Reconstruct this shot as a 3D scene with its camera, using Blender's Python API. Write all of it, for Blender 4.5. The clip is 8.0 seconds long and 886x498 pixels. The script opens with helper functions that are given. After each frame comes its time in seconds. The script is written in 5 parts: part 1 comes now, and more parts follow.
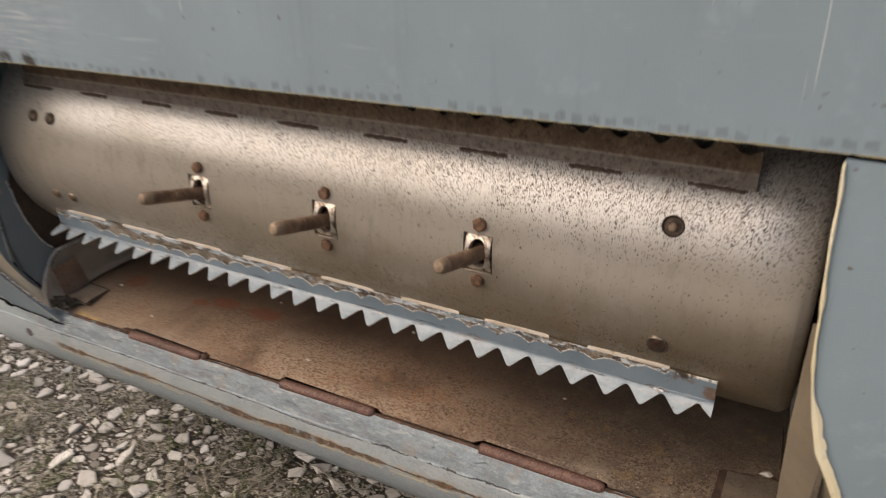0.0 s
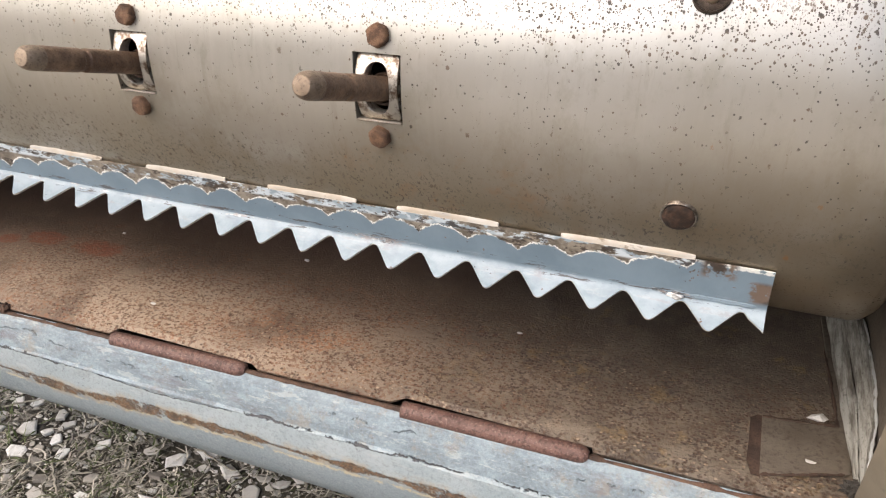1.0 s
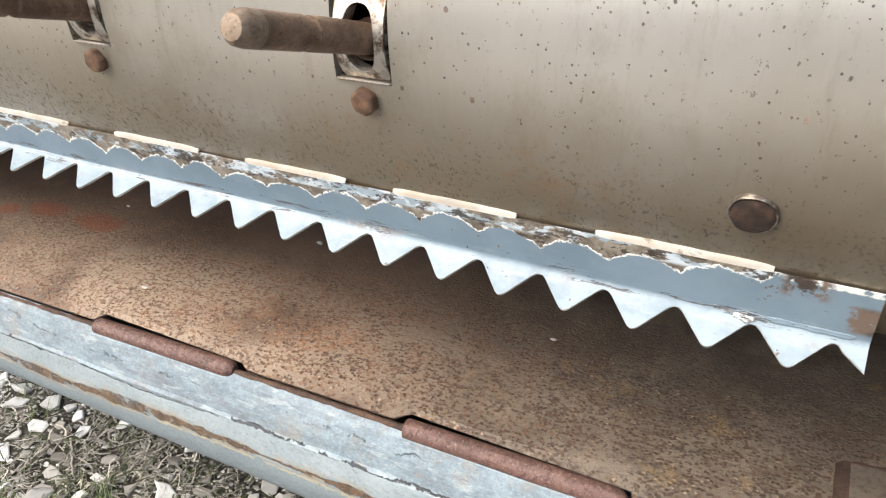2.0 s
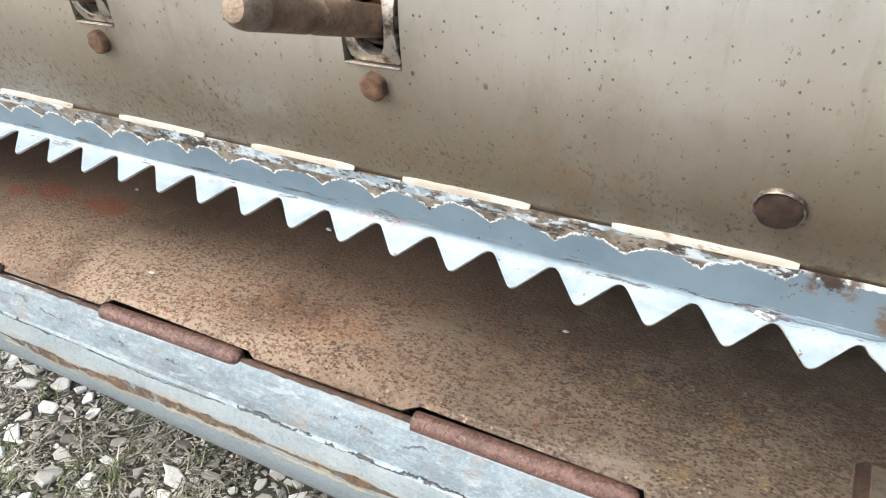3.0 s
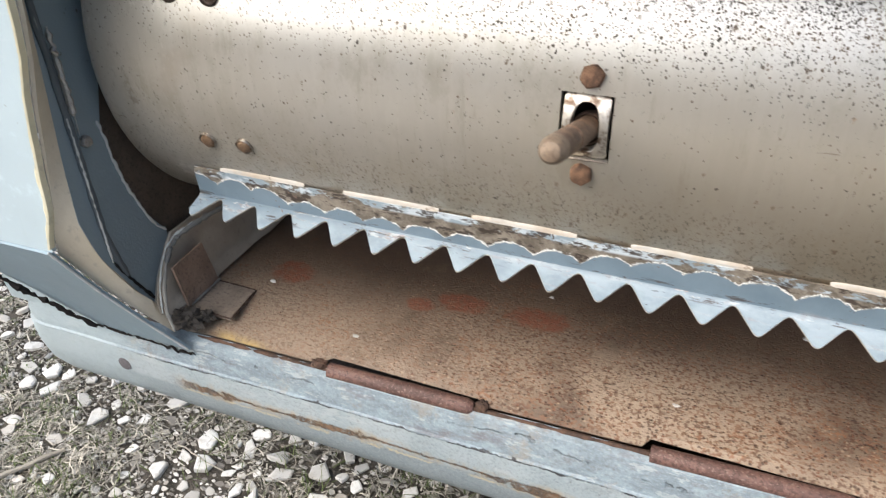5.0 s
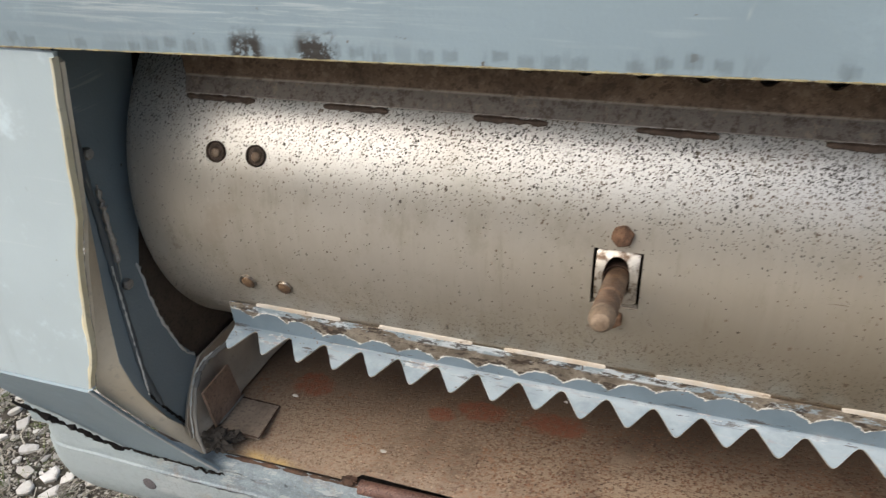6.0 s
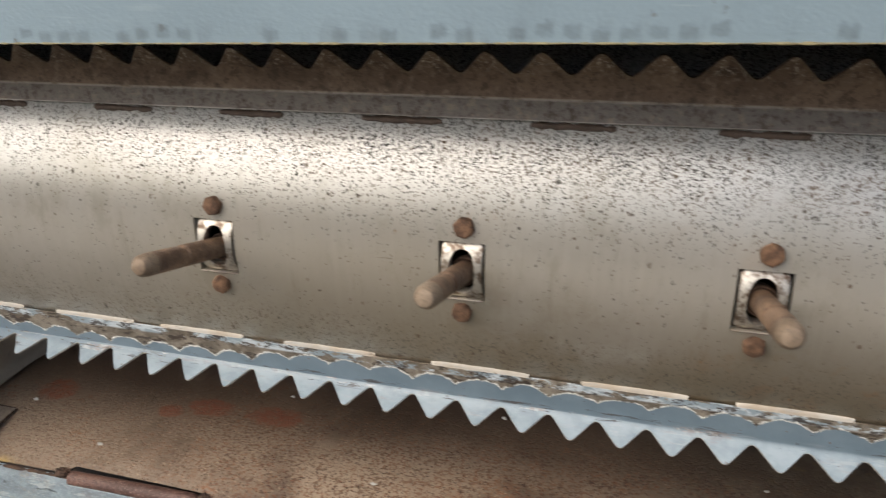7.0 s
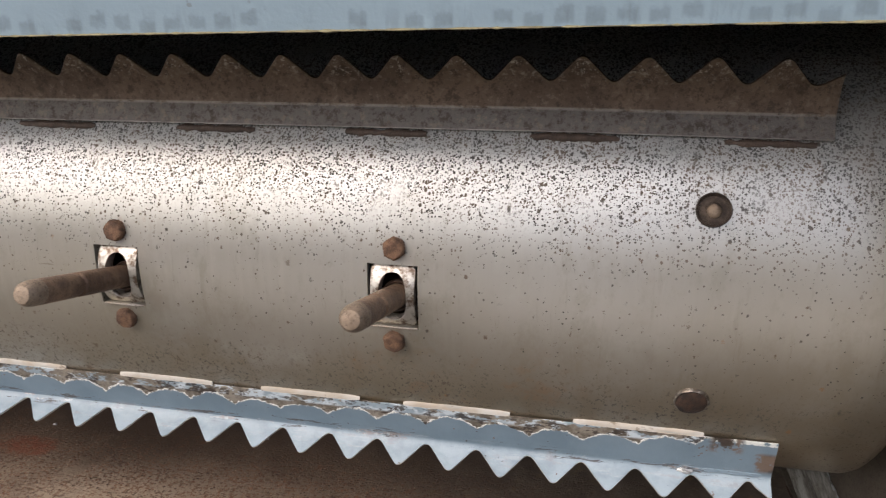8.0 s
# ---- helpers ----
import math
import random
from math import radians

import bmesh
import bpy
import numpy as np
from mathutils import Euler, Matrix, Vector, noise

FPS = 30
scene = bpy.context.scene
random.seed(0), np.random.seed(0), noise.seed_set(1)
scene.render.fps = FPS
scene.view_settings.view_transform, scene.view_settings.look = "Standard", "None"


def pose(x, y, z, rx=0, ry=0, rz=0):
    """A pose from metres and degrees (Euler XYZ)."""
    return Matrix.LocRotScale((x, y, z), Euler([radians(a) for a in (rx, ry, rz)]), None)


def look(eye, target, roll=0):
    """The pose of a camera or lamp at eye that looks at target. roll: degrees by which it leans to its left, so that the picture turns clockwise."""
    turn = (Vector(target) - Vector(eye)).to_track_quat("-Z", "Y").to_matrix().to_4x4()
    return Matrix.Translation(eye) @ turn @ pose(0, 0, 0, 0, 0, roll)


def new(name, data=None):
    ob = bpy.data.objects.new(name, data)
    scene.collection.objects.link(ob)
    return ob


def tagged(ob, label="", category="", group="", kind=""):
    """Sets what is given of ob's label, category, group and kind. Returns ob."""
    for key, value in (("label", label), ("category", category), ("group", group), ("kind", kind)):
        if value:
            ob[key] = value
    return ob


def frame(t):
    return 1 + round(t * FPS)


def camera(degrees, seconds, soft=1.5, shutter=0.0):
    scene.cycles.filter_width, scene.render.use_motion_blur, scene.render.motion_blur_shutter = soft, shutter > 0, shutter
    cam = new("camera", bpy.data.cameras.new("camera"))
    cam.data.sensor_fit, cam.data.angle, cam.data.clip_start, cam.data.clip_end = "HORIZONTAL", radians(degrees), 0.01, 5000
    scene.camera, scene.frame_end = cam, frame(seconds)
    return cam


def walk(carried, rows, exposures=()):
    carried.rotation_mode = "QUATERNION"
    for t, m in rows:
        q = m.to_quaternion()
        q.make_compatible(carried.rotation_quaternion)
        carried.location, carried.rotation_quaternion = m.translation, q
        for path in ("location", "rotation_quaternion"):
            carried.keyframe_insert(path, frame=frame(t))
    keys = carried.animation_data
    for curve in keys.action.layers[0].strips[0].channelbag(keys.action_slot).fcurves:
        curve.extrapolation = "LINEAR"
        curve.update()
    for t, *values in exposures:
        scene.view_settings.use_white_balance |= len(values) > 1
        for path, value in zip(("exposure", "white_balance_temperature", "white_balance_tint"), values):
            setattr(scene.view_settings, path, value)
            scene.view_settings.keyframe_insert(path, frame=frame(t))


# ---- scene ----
import collections

cam = camera(61.0, 8.0, soft=1.15, shutter=0.2)
PATH = [
    (0, (0.3142, -0.6467, 1.1162), (-0.5401, 0.9182, 0.2100), -1.29),
    (0.1, (0.2762, -0.5891, 1.0669), (-0.5276, 0.9847, 0.1305), -0.99),
    (0.2, (0.2593, -0.5401, 1.0194), (-0.5269, 1.0317, 0.0649), -1.25),
    (0.3, (0.2408, -0.5126, 0.9763), (-0.4943, 1.0845, 0.0229), -0.64),
    (0.5, (0.2348, -0.4714, 0.9268), (-0.4571, 1.1414, -0.0324), -0.94),
    (1, (0.2228, -0.4223, 0.8894), (-0.4480, 1.1897, -0.0861), -1.15),
    (1.2, (0.2251, -0.3966, 0.8815), (-0.5025, 1.1914, -0.0926), -1.63),
    (1.57, (0.2227, -0.3603, 0.8676), (-0.5526, 1.1924, -0.1265), -2.07),
    (1.93, (0.2165, -0.3186, 0.8492), (-0.5933, 1.1919, -0.1815), -2.38),
    (2.3, (0.2134, -0.2980, 0.8385), (-0.6127, 1.1892, -0.2131), -2.37),
    (2.5, (0.2146, -0.2979, 0.8357), (-0.6175, 1.1856, -0.2164), -2.11),
    (3, (0.2098, -0.2998, 0.8431), (-0.6229, 1.1687, -0.2292), -2.37),
    (3.5, (0.1723, -0.3127, 0.8852), (-0.6872, 1.1292, -0.2021), -2.57),
    (4, (0.0177, -0.3615, 0.9087), (-0.8200, 1.0750, -0.2024), -2.97),
    (4.5, (-0.1778, -0.4235, 0.9183), (-0.9069, 1.0676, -0.1975), -1.81),
    (5, (-0.3143, -0.4415, 0.9471), (-0.9701, 1.0918, -0.1570), -1.70),
    (5.2, (-0.3517, -0.4459, 0.9622), (-0.9956, 1.1002, -0.1310), -1.80),
    (5.57, (-0.3928, -0.4530, 0.9955), (-1.0128, 1.1263, -0.0635), -1.98),
    (5.93, (-0.3752, -0.4571, 1.0267), (-0.9699, 1.1645, 0.0183), -2.14),
    (6.3, (-0.294, -0.4657, 1.0351), (-0.8548, 1.2141, 0.1061), -1.71),
    (6.5, (-0.2304, -0.4653, 1.0337), (-0.7775, 1.2351, 0.1346), -1.65),
    (7, (-0.0774, -0.4656, 0.9849), (-0.5903, 1.2774, 0.1489), -1.49),
    (7.5, (0.0691, -0.4482, 0.9569), (-0.3698, 1.3485, 0.1958), -0.89),
    (8, (0.1272, -0.4326, 0.9543), (-0.2555, 1.3895, 0.2239), -0.72),
]
EXPOSURES = [(0.0, -0.05, 8000, 16), (0.5, 0.46, 7200, 11), (1.0, 0.73, 7000, 12), (2.5, 1.12, 6600, 6), (3.5, 1.03, 6550, 6), (4.0, 0.83, 6600, 6), (5.0, 0.80, 6700, 8), (6.5, 0.22, 7200, 9), (7.5, 0.26, 6780, 8), (8.0, 0.25, 6720, 12)]
walk(cam, [(t, look(eye, target, roll)) for t, eye, target, roll in PATH], EXPOSURES)

# ---- world and light: bright overcast sky, soft sun ----
world = bpy.data.worlds.new("world")
scene.world = world
world.use_nodes = True
wn = world.node_tree
sky = wn.nodes.new("ShaderNodeTexSky")
sky.sky_type, sky.sun_disc = "NISHITA", False
sky.sun_elevation, sky.sun_rotation = radians(50), radians(222)
sky.air_density, sky.dust_density, sky.ozone_density = 1.0, 4.0, 1.0
wn.links.new(sky.outputs[0], wn.nodes["Background"].inputs[0])
wn.nodes["Background"].inputs[1].default_value = 0.15
sun = new("sun", bpy.data.lights.new("sun", "SUN"))
sun.data.energy, sun.data.angle, sun.data.color = 2.2, radians(85), (1.0, 0.995, 0.985)
sun.matrix_world = look((-2.75, -2.7, 4.8), (0, 0, 0))


# ---- materials ----
class Nodes:
    """Short forms for building a node material."""

    def __init__(self, name):
        self.mat = bpy.data.materials.new(name)
        self.mat.use_nodes = True
        self.t = self.mat.node_tree
        self.bsdf = self.t.nodes["Principled BSDF"]
        self.co = self.t.nodes.new("ShaderNodeTexCoord").outputs["Object"]

    def put(self, socket, value):
        if isinstance(value, bpy.types.NodeSocket):
            self.t.links.new(value, socket)
        elif isinstance(value, (tuple, list)) and len(value) == 3 and socket.type == "RGBA":
            socket.default_value = (*value, 1)
        else:
            socket.default_value = value

    def math(self, op, a, b=0.0, c=0.0, clamp=False):
        n = self.t.nodes.new("ShaderNodeMath")
        n.operation, n.use_clamp = op, clamp
        for s, v in zip(n.inputs, (a, b, c)):
            self.put(s, v)
        return n.outputs[0]

    def scaled(self, sx, sy, sz, co=None):
        n = self.t.nodes.new("ShaderNodeMapping")
        self.put(n.inputs["Vector"], co or self.co)
        n.inputs["Scale"].default_value = (sx, sy, sz)
        return n.outputs[0]

    def noise(self, scale, detail=4.0, rough=0.55, co=None, distort=0.0):
        n = self.t.nodes.new("ShaderNodeTexNoise")
        self.put(n.inputs["Vector"], co or self.co)
        for k, v in (("Scale", scale), ("Detail", detail), ("Roughness", rough), ("Distortion", distort)):
            n.inputs[k].default_value = v
        return n.outputs["Fac"]

    def cells(self, scale, co=None, feature="F1"):
        n = self.t.nodes.new("ShaderNodeTexVoronoi")
        n.feature = feature
        self.put(n.inputs["Vector"], co or self.co)
        n.inputs["Scale"].default_value = scale
        return n.outputs["Distance"], n.outputs["Color"]

    def step(self, v, lo, hi):
        """0 below lo, 1 above hi, smooth between (hi may be below lo)."""
        n = self.t.nodes.new("ShaderNodeMapRange")
        n.interpolation_type = "SMOOTHSTEP"
        flip = hi < lo
        self.put(n.inputs[0], v)
        self.put(n.inputs[1], min(lo, hi))
        self.put(n.inputs[2], max(lo, hi))
        n.inputs[3].default_value, n.inputs[4].default_value = (1.0, 0.0) if flip else (0.0, 1.0)
        return n.outputs[0]

    def mix(self, f, a, b):
        n = self.t.nodes.new("ShaderNodeMix")
        n.data_type = "RGBA"
        self.put(n.inputs[0], f)
        self.put(n.inputs[6], a)
        self.put(n.inputs[7], b)
        return n.outputs[2]

    def lerp(self, f, a, b):
        return self.math("MULTIPLY_ADD", f, b - a, a)

    def xyz(self):
        n = self.t.nodes.new("ShaderNodeSeparateXYZ")
        self.put(n.inputs[0], self.co)
        return n.outputs

    def box(self, x, x0, x1, soft):
        """1 between x0 and x1, with soft flanks."""
        return self.math("MULTIPLY", self.step(x, x0 - soft, x0 + soft), self.step(x, x1 + soft, x1 - soft))

    def rnd(self):
        return self.t.nodes.new("ShaderNodeObjectInfo").outputs["Random"]

    def island(self):
        return self.t.nodes.new("ShaderNodeNewGeometry").outputs["Random Per Island"]

    def bump(self, h, dist, strength=1.0):
        n = self.t.nodes.new("ShaderNodeBump")
        n.inputs["Strength"].default_value, n.inputs["Distance"].default_value = strength, dist
        self.put(n.inputs["Height"], h)
        self.put(self.bsdf.inputs["Normal"], n.outputs[0])

    def done(self, colour, rough, metal=0.0, spec=0.5):
        self.put(self.bsdf.inputs["Base Color"], colour)
        self.put(self.bsdf.inputs["Roughness"], rough)
        self.put(self.bsdf.inputs["Metallic"], metal)
        self.put(self.bsdf.inputs["Specular IOR Level"], spec)
        return self.mat


PAINT = (0.226, 0.302, 0.354)


def drum_steel():
    """Worn bright steel with a thin brown film, dark rust pits and round-the-drum streaks; upper sheen and lower shade
    are painted in by height.
    """
    n = Nodes("drum_steel")
    x, y, z = n.xyz()
    film = n.noise(6, 5, 0.6)
    fine = n.noise(240, 3, 0.6, n.scaled(1, 0.5, 0.5))
    streak = n.noise(1, 4, 0.6, n.scaled(160, 5, 5))
    base = n.mix(n.step(film, 0.3, 0.7), (0.556, 0.538, 0.505), (0.482, 0.455, 0.405))
    base = n.mix(n.math("MULTIPLY", n.step(streak, 0.45, 0.75), 0.35), base, (0.60, 0.575, 0.53))
    stain = n.step(n.noise(14, 5, 0.7), 0.56, 0.72)
    base = n.mix(n.math("MULTIPLY", stain, 0.35), base, (0.36, 0.29, 0.225))
    cloud = n.noise(20, 6, 0.78, n.scaled(1, 0.6, 0.6))
    base = n.mix(n.math("MULTIPLY", n.step(cloud, 0.50, 0.66), 0.45), base, (0.36, 0.335, 0.275))
    base = n.mix(n.math("MULTIPLY", n.step(cloud, 0.46, 0.34), 0.35), base, (0.60, 0.585, 0.54))
    smear = n.noise(1, 5, 0.8, n.scaled(75, 14, 14))
    base = n.mix(n.math("MULTIPLY", n.step(smear, 0.55, 0.68), 0.35), base, (0.33, 0.30, 0.24))
    # browner film towards the bottom, also carrying brown ground reflections as colour
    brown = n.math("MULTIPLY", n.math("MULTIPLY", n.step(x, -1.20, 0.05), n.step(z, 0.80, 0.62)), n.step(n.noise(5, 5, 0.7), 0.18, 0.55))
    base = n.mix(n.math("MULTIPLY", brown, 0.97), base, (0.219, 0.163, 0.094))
    # painted darkening of the lower right end, for its dimmer reflections
    end_shade = n.math("MULTIPLY", n.math("MULTIPLY", n.step(x, 0.04, 0.30), n.step(z, 0.76, 0.65)), n.step(n.noise(9, 5, 0.7), 0.15, 0.6))
    base = n.mix(n.math("MULTIPLY", end_shade, 0.68), base, (0.150, 0.112, 0.070))
    veil = n.math("MULTIPLY", n.step(n.noise(2.2, 3, 0.5), 0.42, 0.62), n.step(z, 0.83, 0.74))
    base = n.mix(n.math("MULTIPLY", veil, 0.30), base, (0.41, 0.355, 0.26))
    scrape = n.math("MULTIPLY", n.step(n.noise(1, 3, 0.6, n.scaled(14, 210, 210), 0.3), 0.715, 0.735), n.step(n.noise(11, 3, 0.6), 0.55, 0.62))
    base = n.mix(n.math("MULTIPLY", scrape, 0.6), base, (0.13, 0.095, 0.065))
    # neutral tone of the highlight painted onto the upper drum
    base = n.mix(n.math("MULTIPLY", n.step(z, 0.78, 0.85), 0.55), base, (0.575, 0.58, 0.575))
    top = n.step(z, 0.757, 0.845)
    right = n.step(x, -0.85, 0.05)
    many = n.math("MULTIPLY_ADD", n.math("MULTIPLY", top, n.lerp(right, 0.55, 0.95)), 0.88, 0.022)
    pits = 0.0
    patch = n.noise(30, 3, 0.6)
    for scale, low, high, share in ((1000, 0.28, 0.62, 0.75), (680, 0.20, 0.52, 0.6), (400, 0.14, 0.42, 0.30)):
        d, c = n.cells(scale, n.scaled(0.85, 0.72, 0.72))
        d = n.math("ADD", d, n.math("MULTIPLY_ADD", n.noise(scale * 1.15, 3, 0.7), 0.75, -0.375))
        r = n.t.nodes.new("ShaderNodeSeparateColor")
        n.put(r.inputs[0], c)
        size = n.math("MULTIPLY_ADD", n.math("POWER", r.outputs[1], 2.0), high - low, low)
        here = n.math("LESS_THAN", r.outputs[0], n.math("MULTIPLY", many, share))
        pit = n.math("MULTIPLY", here, n.step(n.math("SUBTRACT", d, size), 0.10, -0.06))
        pits = n.math("MAXIMUM", pits, n.math("MULTIPLY", pit, n.step(patch, 0.22, 0.46)))
    d, c = n.cells(80, n.scaled(1.0, 0.40, 0.40))
    r = n.t.nodes.new("ShaderNodeSeparateColor")
    n.put(r.inputs[0], c)
    d = n.math("ADD", d, n.math("MULTIPLY_ADD", n.noise(260, 4, 0.7), 0.34, -0.17))
    big = n.math("MULTIPLY", n.math("LESS_THAN", r.outputs[0], 0.085), n.step(n.math("SUBTRACT", n.math("ADD", d, n.math("MULTIPLY_ADD", fine, 0.16, -0.08)), n.math("MULTIPLY_ADD", n.math("POWER", r.outputs[1], 2.0), 0.13, 0.05)), 0.04, -0.04))
    pits = n.math("MAXIMUM", pits, n.math("MULTIPLY", big, 0.85))
    mottle = n.math("MULTIPLY", n.step(n.noise(700, 4, 0.7, n.scaled(1, 0.7, 0.7)), 0.57, 0.61), n.math("MULTIPLY", n.step(z, 0.780, 0.83), n.lerp(right, 0.35, 0.8)))
    pits = n.math("MAXIMUM", pits, mottle)
    low = n.math("MULTIPLY", n.math("MULTIPLY", n.box(z, 0.642, 0.690, 0.012), n.step(n.noise(420, 4, 0.7, n.scaled(0.9, 0.6, 0.6)), 0.56, 0.61)), n.math("MULTIPLY", n.box(x, -0.62, 0.30, 0.12), n.math("MULTIPLY_ADD", n.step(n.noise(26, 4, 0.7), 0.36, 0.60), 0.75, 0.25)))
    pits = n.math("MAXIMUM", pits, n.math("MULTIPLY", low, 0.85))
    dust = n.math("MULTIPLY", n.step(n.noise(330, 4, 0.78), 0.575, 0.63), n.math("MULTIPLY", n.step(z, 0.715, 0.655), n.step(n.noise(14, 4, 0.7), 0.36, 0.58)))
    pits = n.math("MAXIMUM", pits, n.math("MULTIPLY", dust, 0.7))
    rare = n.math("MULTIPLY", n.step(n.noise(250, 4, 0.75, n.scaled(1, 0.6, 0.6)), 0.635, 0.67), n.step(n.noise(8, 4, 0.7), 0.36, 0.56))
    pits = n.math("MAXIMUM", pits, n.math("MULTIPLY", rare, 0.8))
    rubbed_or_lit = n.math("MULTIPLY", n.box(x, -0.83, -0.74, 0.02), n.step(n.noise(75, 5, 0.75, n.scaled(1, 0.6, 0.6)), 0.55, 0.66))
    base = n.mix(n.math("MULTIPLY", rubbed_or_lit, 0.6), base, n.mix(n.step(film, 0.45, 0.55), (0.22, 0.175, 0.13), (0.66, 0.63, 0.58)))
    rd, rc = n.cells(95, n.scaled(1.0, 0.75, 0.75))
    rs = n.t.nodes.new("ShaderNodeSeparateColor")
    n.put(rs.inputs[0], rc)
    rd = n.math("ADD", rd, n.math("MULTIPLY_ADD", n.noise(380, 4, 0.75), 0.5, -0.25))
    rusty = n.math("MULTIPLY", n.math("LESS_THAN", rs.outputs[0], n.math("MULTIPLY_ADD", n.step(n.noise(6, 4, 0.65), 0.42, 0.62), 0.22, 0.05)), n.step(n.math("SUBTRACT", rd, n.math("MULTIPLY_ADD", n.math("POWER", rs.outputs[1], 2.5), 0.22, 0.07)), 0.05, -0.05))
    rusty = n.math("MULTIPLY", rusty, n.math("MULTIPLY", n.step(z, 0.80, 0.74), n.step(x, -0.75, -0.2)))
    base = n.mix(n.math("MULTIPLY", rusty, 0.75), base, n.mix(n.step(rs.outputs[2], 0.6, 0.75), (0.125, 0.072, 0.042), (0.36, 0.165, 0.055)))
    tint = n.math("MULTIPLY", n.math("MULTIPLY", n.box(x, -0.02, 0.13, 0.05), n.box(z, 0.640, 0.70, 0.02)), n.step(n.noise(42, 5, 0.75), 0.50, 0.66))
    base = n.mix(n.math("MULTIPLY", tint, 0.40), base, (0.34, 0.175, 0.085))
    col = n.mix(n.math("MULTIPLY", pits, 0.88), base, n.mix(n.step(n.noise(55, 3, 0.6), 0.42, 0.60), (0.036, 0.027, 0.022), (0.125, 0.080, 0.052)))
    rough = n.math("ADD", n.math("MULTIPLY_ADD", fine, 0.07, 0.275), n.math("MULTIPLY", pits, 0.4))
    n.bump(n.math("SUBTRACT", n.math("MULTIPLY", fine, 0.3), n.math("MULTIPLY", pits, 0.6)), 0.0002, 0.22)
    return n.done(col, rough, n.math("MULTIPLY_ADD", pits, -0.48, 0.56))


def rust_floor():
    """Rusty sheet: warm brown with orange grains, dark oily patches, paler worn ground towards the hinge and painted
    shade at the back.
    """
    n = Nodes("rust_floor")
    x, y, z = n.xyz()
    big, mid = n.noise(4.5, 4, 0.6), n.noise(24, 5, 0.65)
    grain, grit = n.noise(150, 4, 0.75, n.scaled(0.7, 1, 1)), n.noise(420, 3, 0.7)
    col = n.mix(n.step(big, 0.32, 0.68), (0.130, 0.092, 0.067), (0.204, 0.144, 0.102))
    col = n.mix(n.math("MULTIPLY", n.step(mid, 0.48, 0.70), 0.12), col, (0.120, 0.078, 0.054))
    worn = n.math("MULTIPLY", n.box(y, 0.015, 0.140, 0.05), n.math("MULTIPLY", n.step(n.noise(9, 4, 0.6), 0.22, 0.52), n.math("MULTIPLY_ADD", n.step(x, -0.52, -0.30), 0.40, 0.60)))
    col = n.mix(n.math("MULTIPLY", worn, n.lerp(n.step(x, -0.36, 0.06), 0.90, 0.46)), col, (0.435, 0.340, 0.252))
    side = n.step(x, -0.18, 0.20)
    # back of the sheet: shade under the drum painted into its colour
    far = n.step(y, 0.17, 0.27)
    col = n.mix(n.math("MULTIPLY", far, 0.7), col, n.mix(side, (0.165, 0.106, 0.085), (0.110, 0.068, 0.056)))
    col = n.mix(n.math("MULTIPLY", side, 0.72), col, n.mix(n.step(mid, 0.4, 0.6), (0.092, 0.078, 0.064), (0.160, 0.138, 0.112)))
    mott = n.noise(38, 6, 0.78)
    col = n.mix(n.math("MULTIPLY", n.math("MULTIPLY", n.step(mott, 0.53, 0.64), n.lerp(far, 0.16, 0.14)), n.math("MULTIPLY_ADD", n.step(x, -0.55, -0.30), 0.6, 0.4)), col, (0.105, 0.066, 0.046))
    col = n.mix(n.math("MULTIPLY", n.step(mott, 0.45, 0.35), n.lerp(far, 0.38, 0.12)), col, (0.28, 0.212, 0.155))
    cell, hue = n.cells(420, n.scaled(0.8, 1, 1))
    cell = n.math("ADD", cell, n.math("MULTIPLY_ADD", n.noise(800, 3, 0.7), 0.8, -0.4))
    part_of = n.t.nodes.new("ShaderNodeSeparateColor")
    n.put(part_of.inputs[0], hue)
    zone = n.math("MULTIPLY", n.step(y, 0.235, 0.13), n.step(n.math("ADD", n.noise(13, 5, 0.7), n.math("MULTIPLY_ADD", grain, 0.3, -0.15)), 0.30, 0.47))
    zone = n.math("MULTIPLY", zone, n.math("MULTIPLY_ADD", n.step(n.math("ADD", x, n.math("MULTIPLY_ADD", big, 0.3, -0.15)), -0.70, -0.40), 0.50, 0.50))
    worm = n.noise(300, 3, 0.65, n.scaled(0.75, 1, 1))
    marks = n.math("MULTIPLY", n.step(worm, 0.50, 0.57), n.math("MULTIPLY_ADD", zone, 0.90, 0.07))
    col = n.mix(n.math("MULTIPLY", marks, 0.82), col, n.mix(n.step(n.noise(40, 3, 0.6), 0.40, 0.60), n.mix(side, (0.115, 0.058, 0.036), (0.066, 0.048, 0.037)), n.mix(side, (0.225, 0.118, 0.070), (0.120, 0.080, 0.050))))
    body = n.step(cell, 0.60, 0.36)
    dots = n.math("MULTIPLY", n.math("MULTIPLY", body, n.math("LESS_THAN", part_of.outputs[0], n.lerp(side, 0.30, 0.50))), zone)
    col = n.mix(n.math("MULTIPLY", dots, 0.75), col, n.mix(n.step(part_of.outputs[1], 0.35, 0.6), (0.070, 0.036, 0.024), n.mix(side, (0.19, 0.078, 0.038), (0.105, 0.062, 0.040))))
    pale = n.math("MULTIPLY", n.math("MULTIPLY", body, n.math("GREATER_THAN", part_of.outputs[2], 0.93)), n.lerp(zone, 0.25, 1.0))
    col = n.mix(n.math("MULTIPLY", pale, 0.65), col, (0.44, 0.335, 0.235))
    orange = n.math("MULTIPLY", n.step(n.noise(170, 3, 0.7), 0.54, 0.62), n.math("MULTIPLY", n.step(n.noise(11, 4, 0.65), 0.52, 0.64), n.step(y, 0.25, 0.16)))
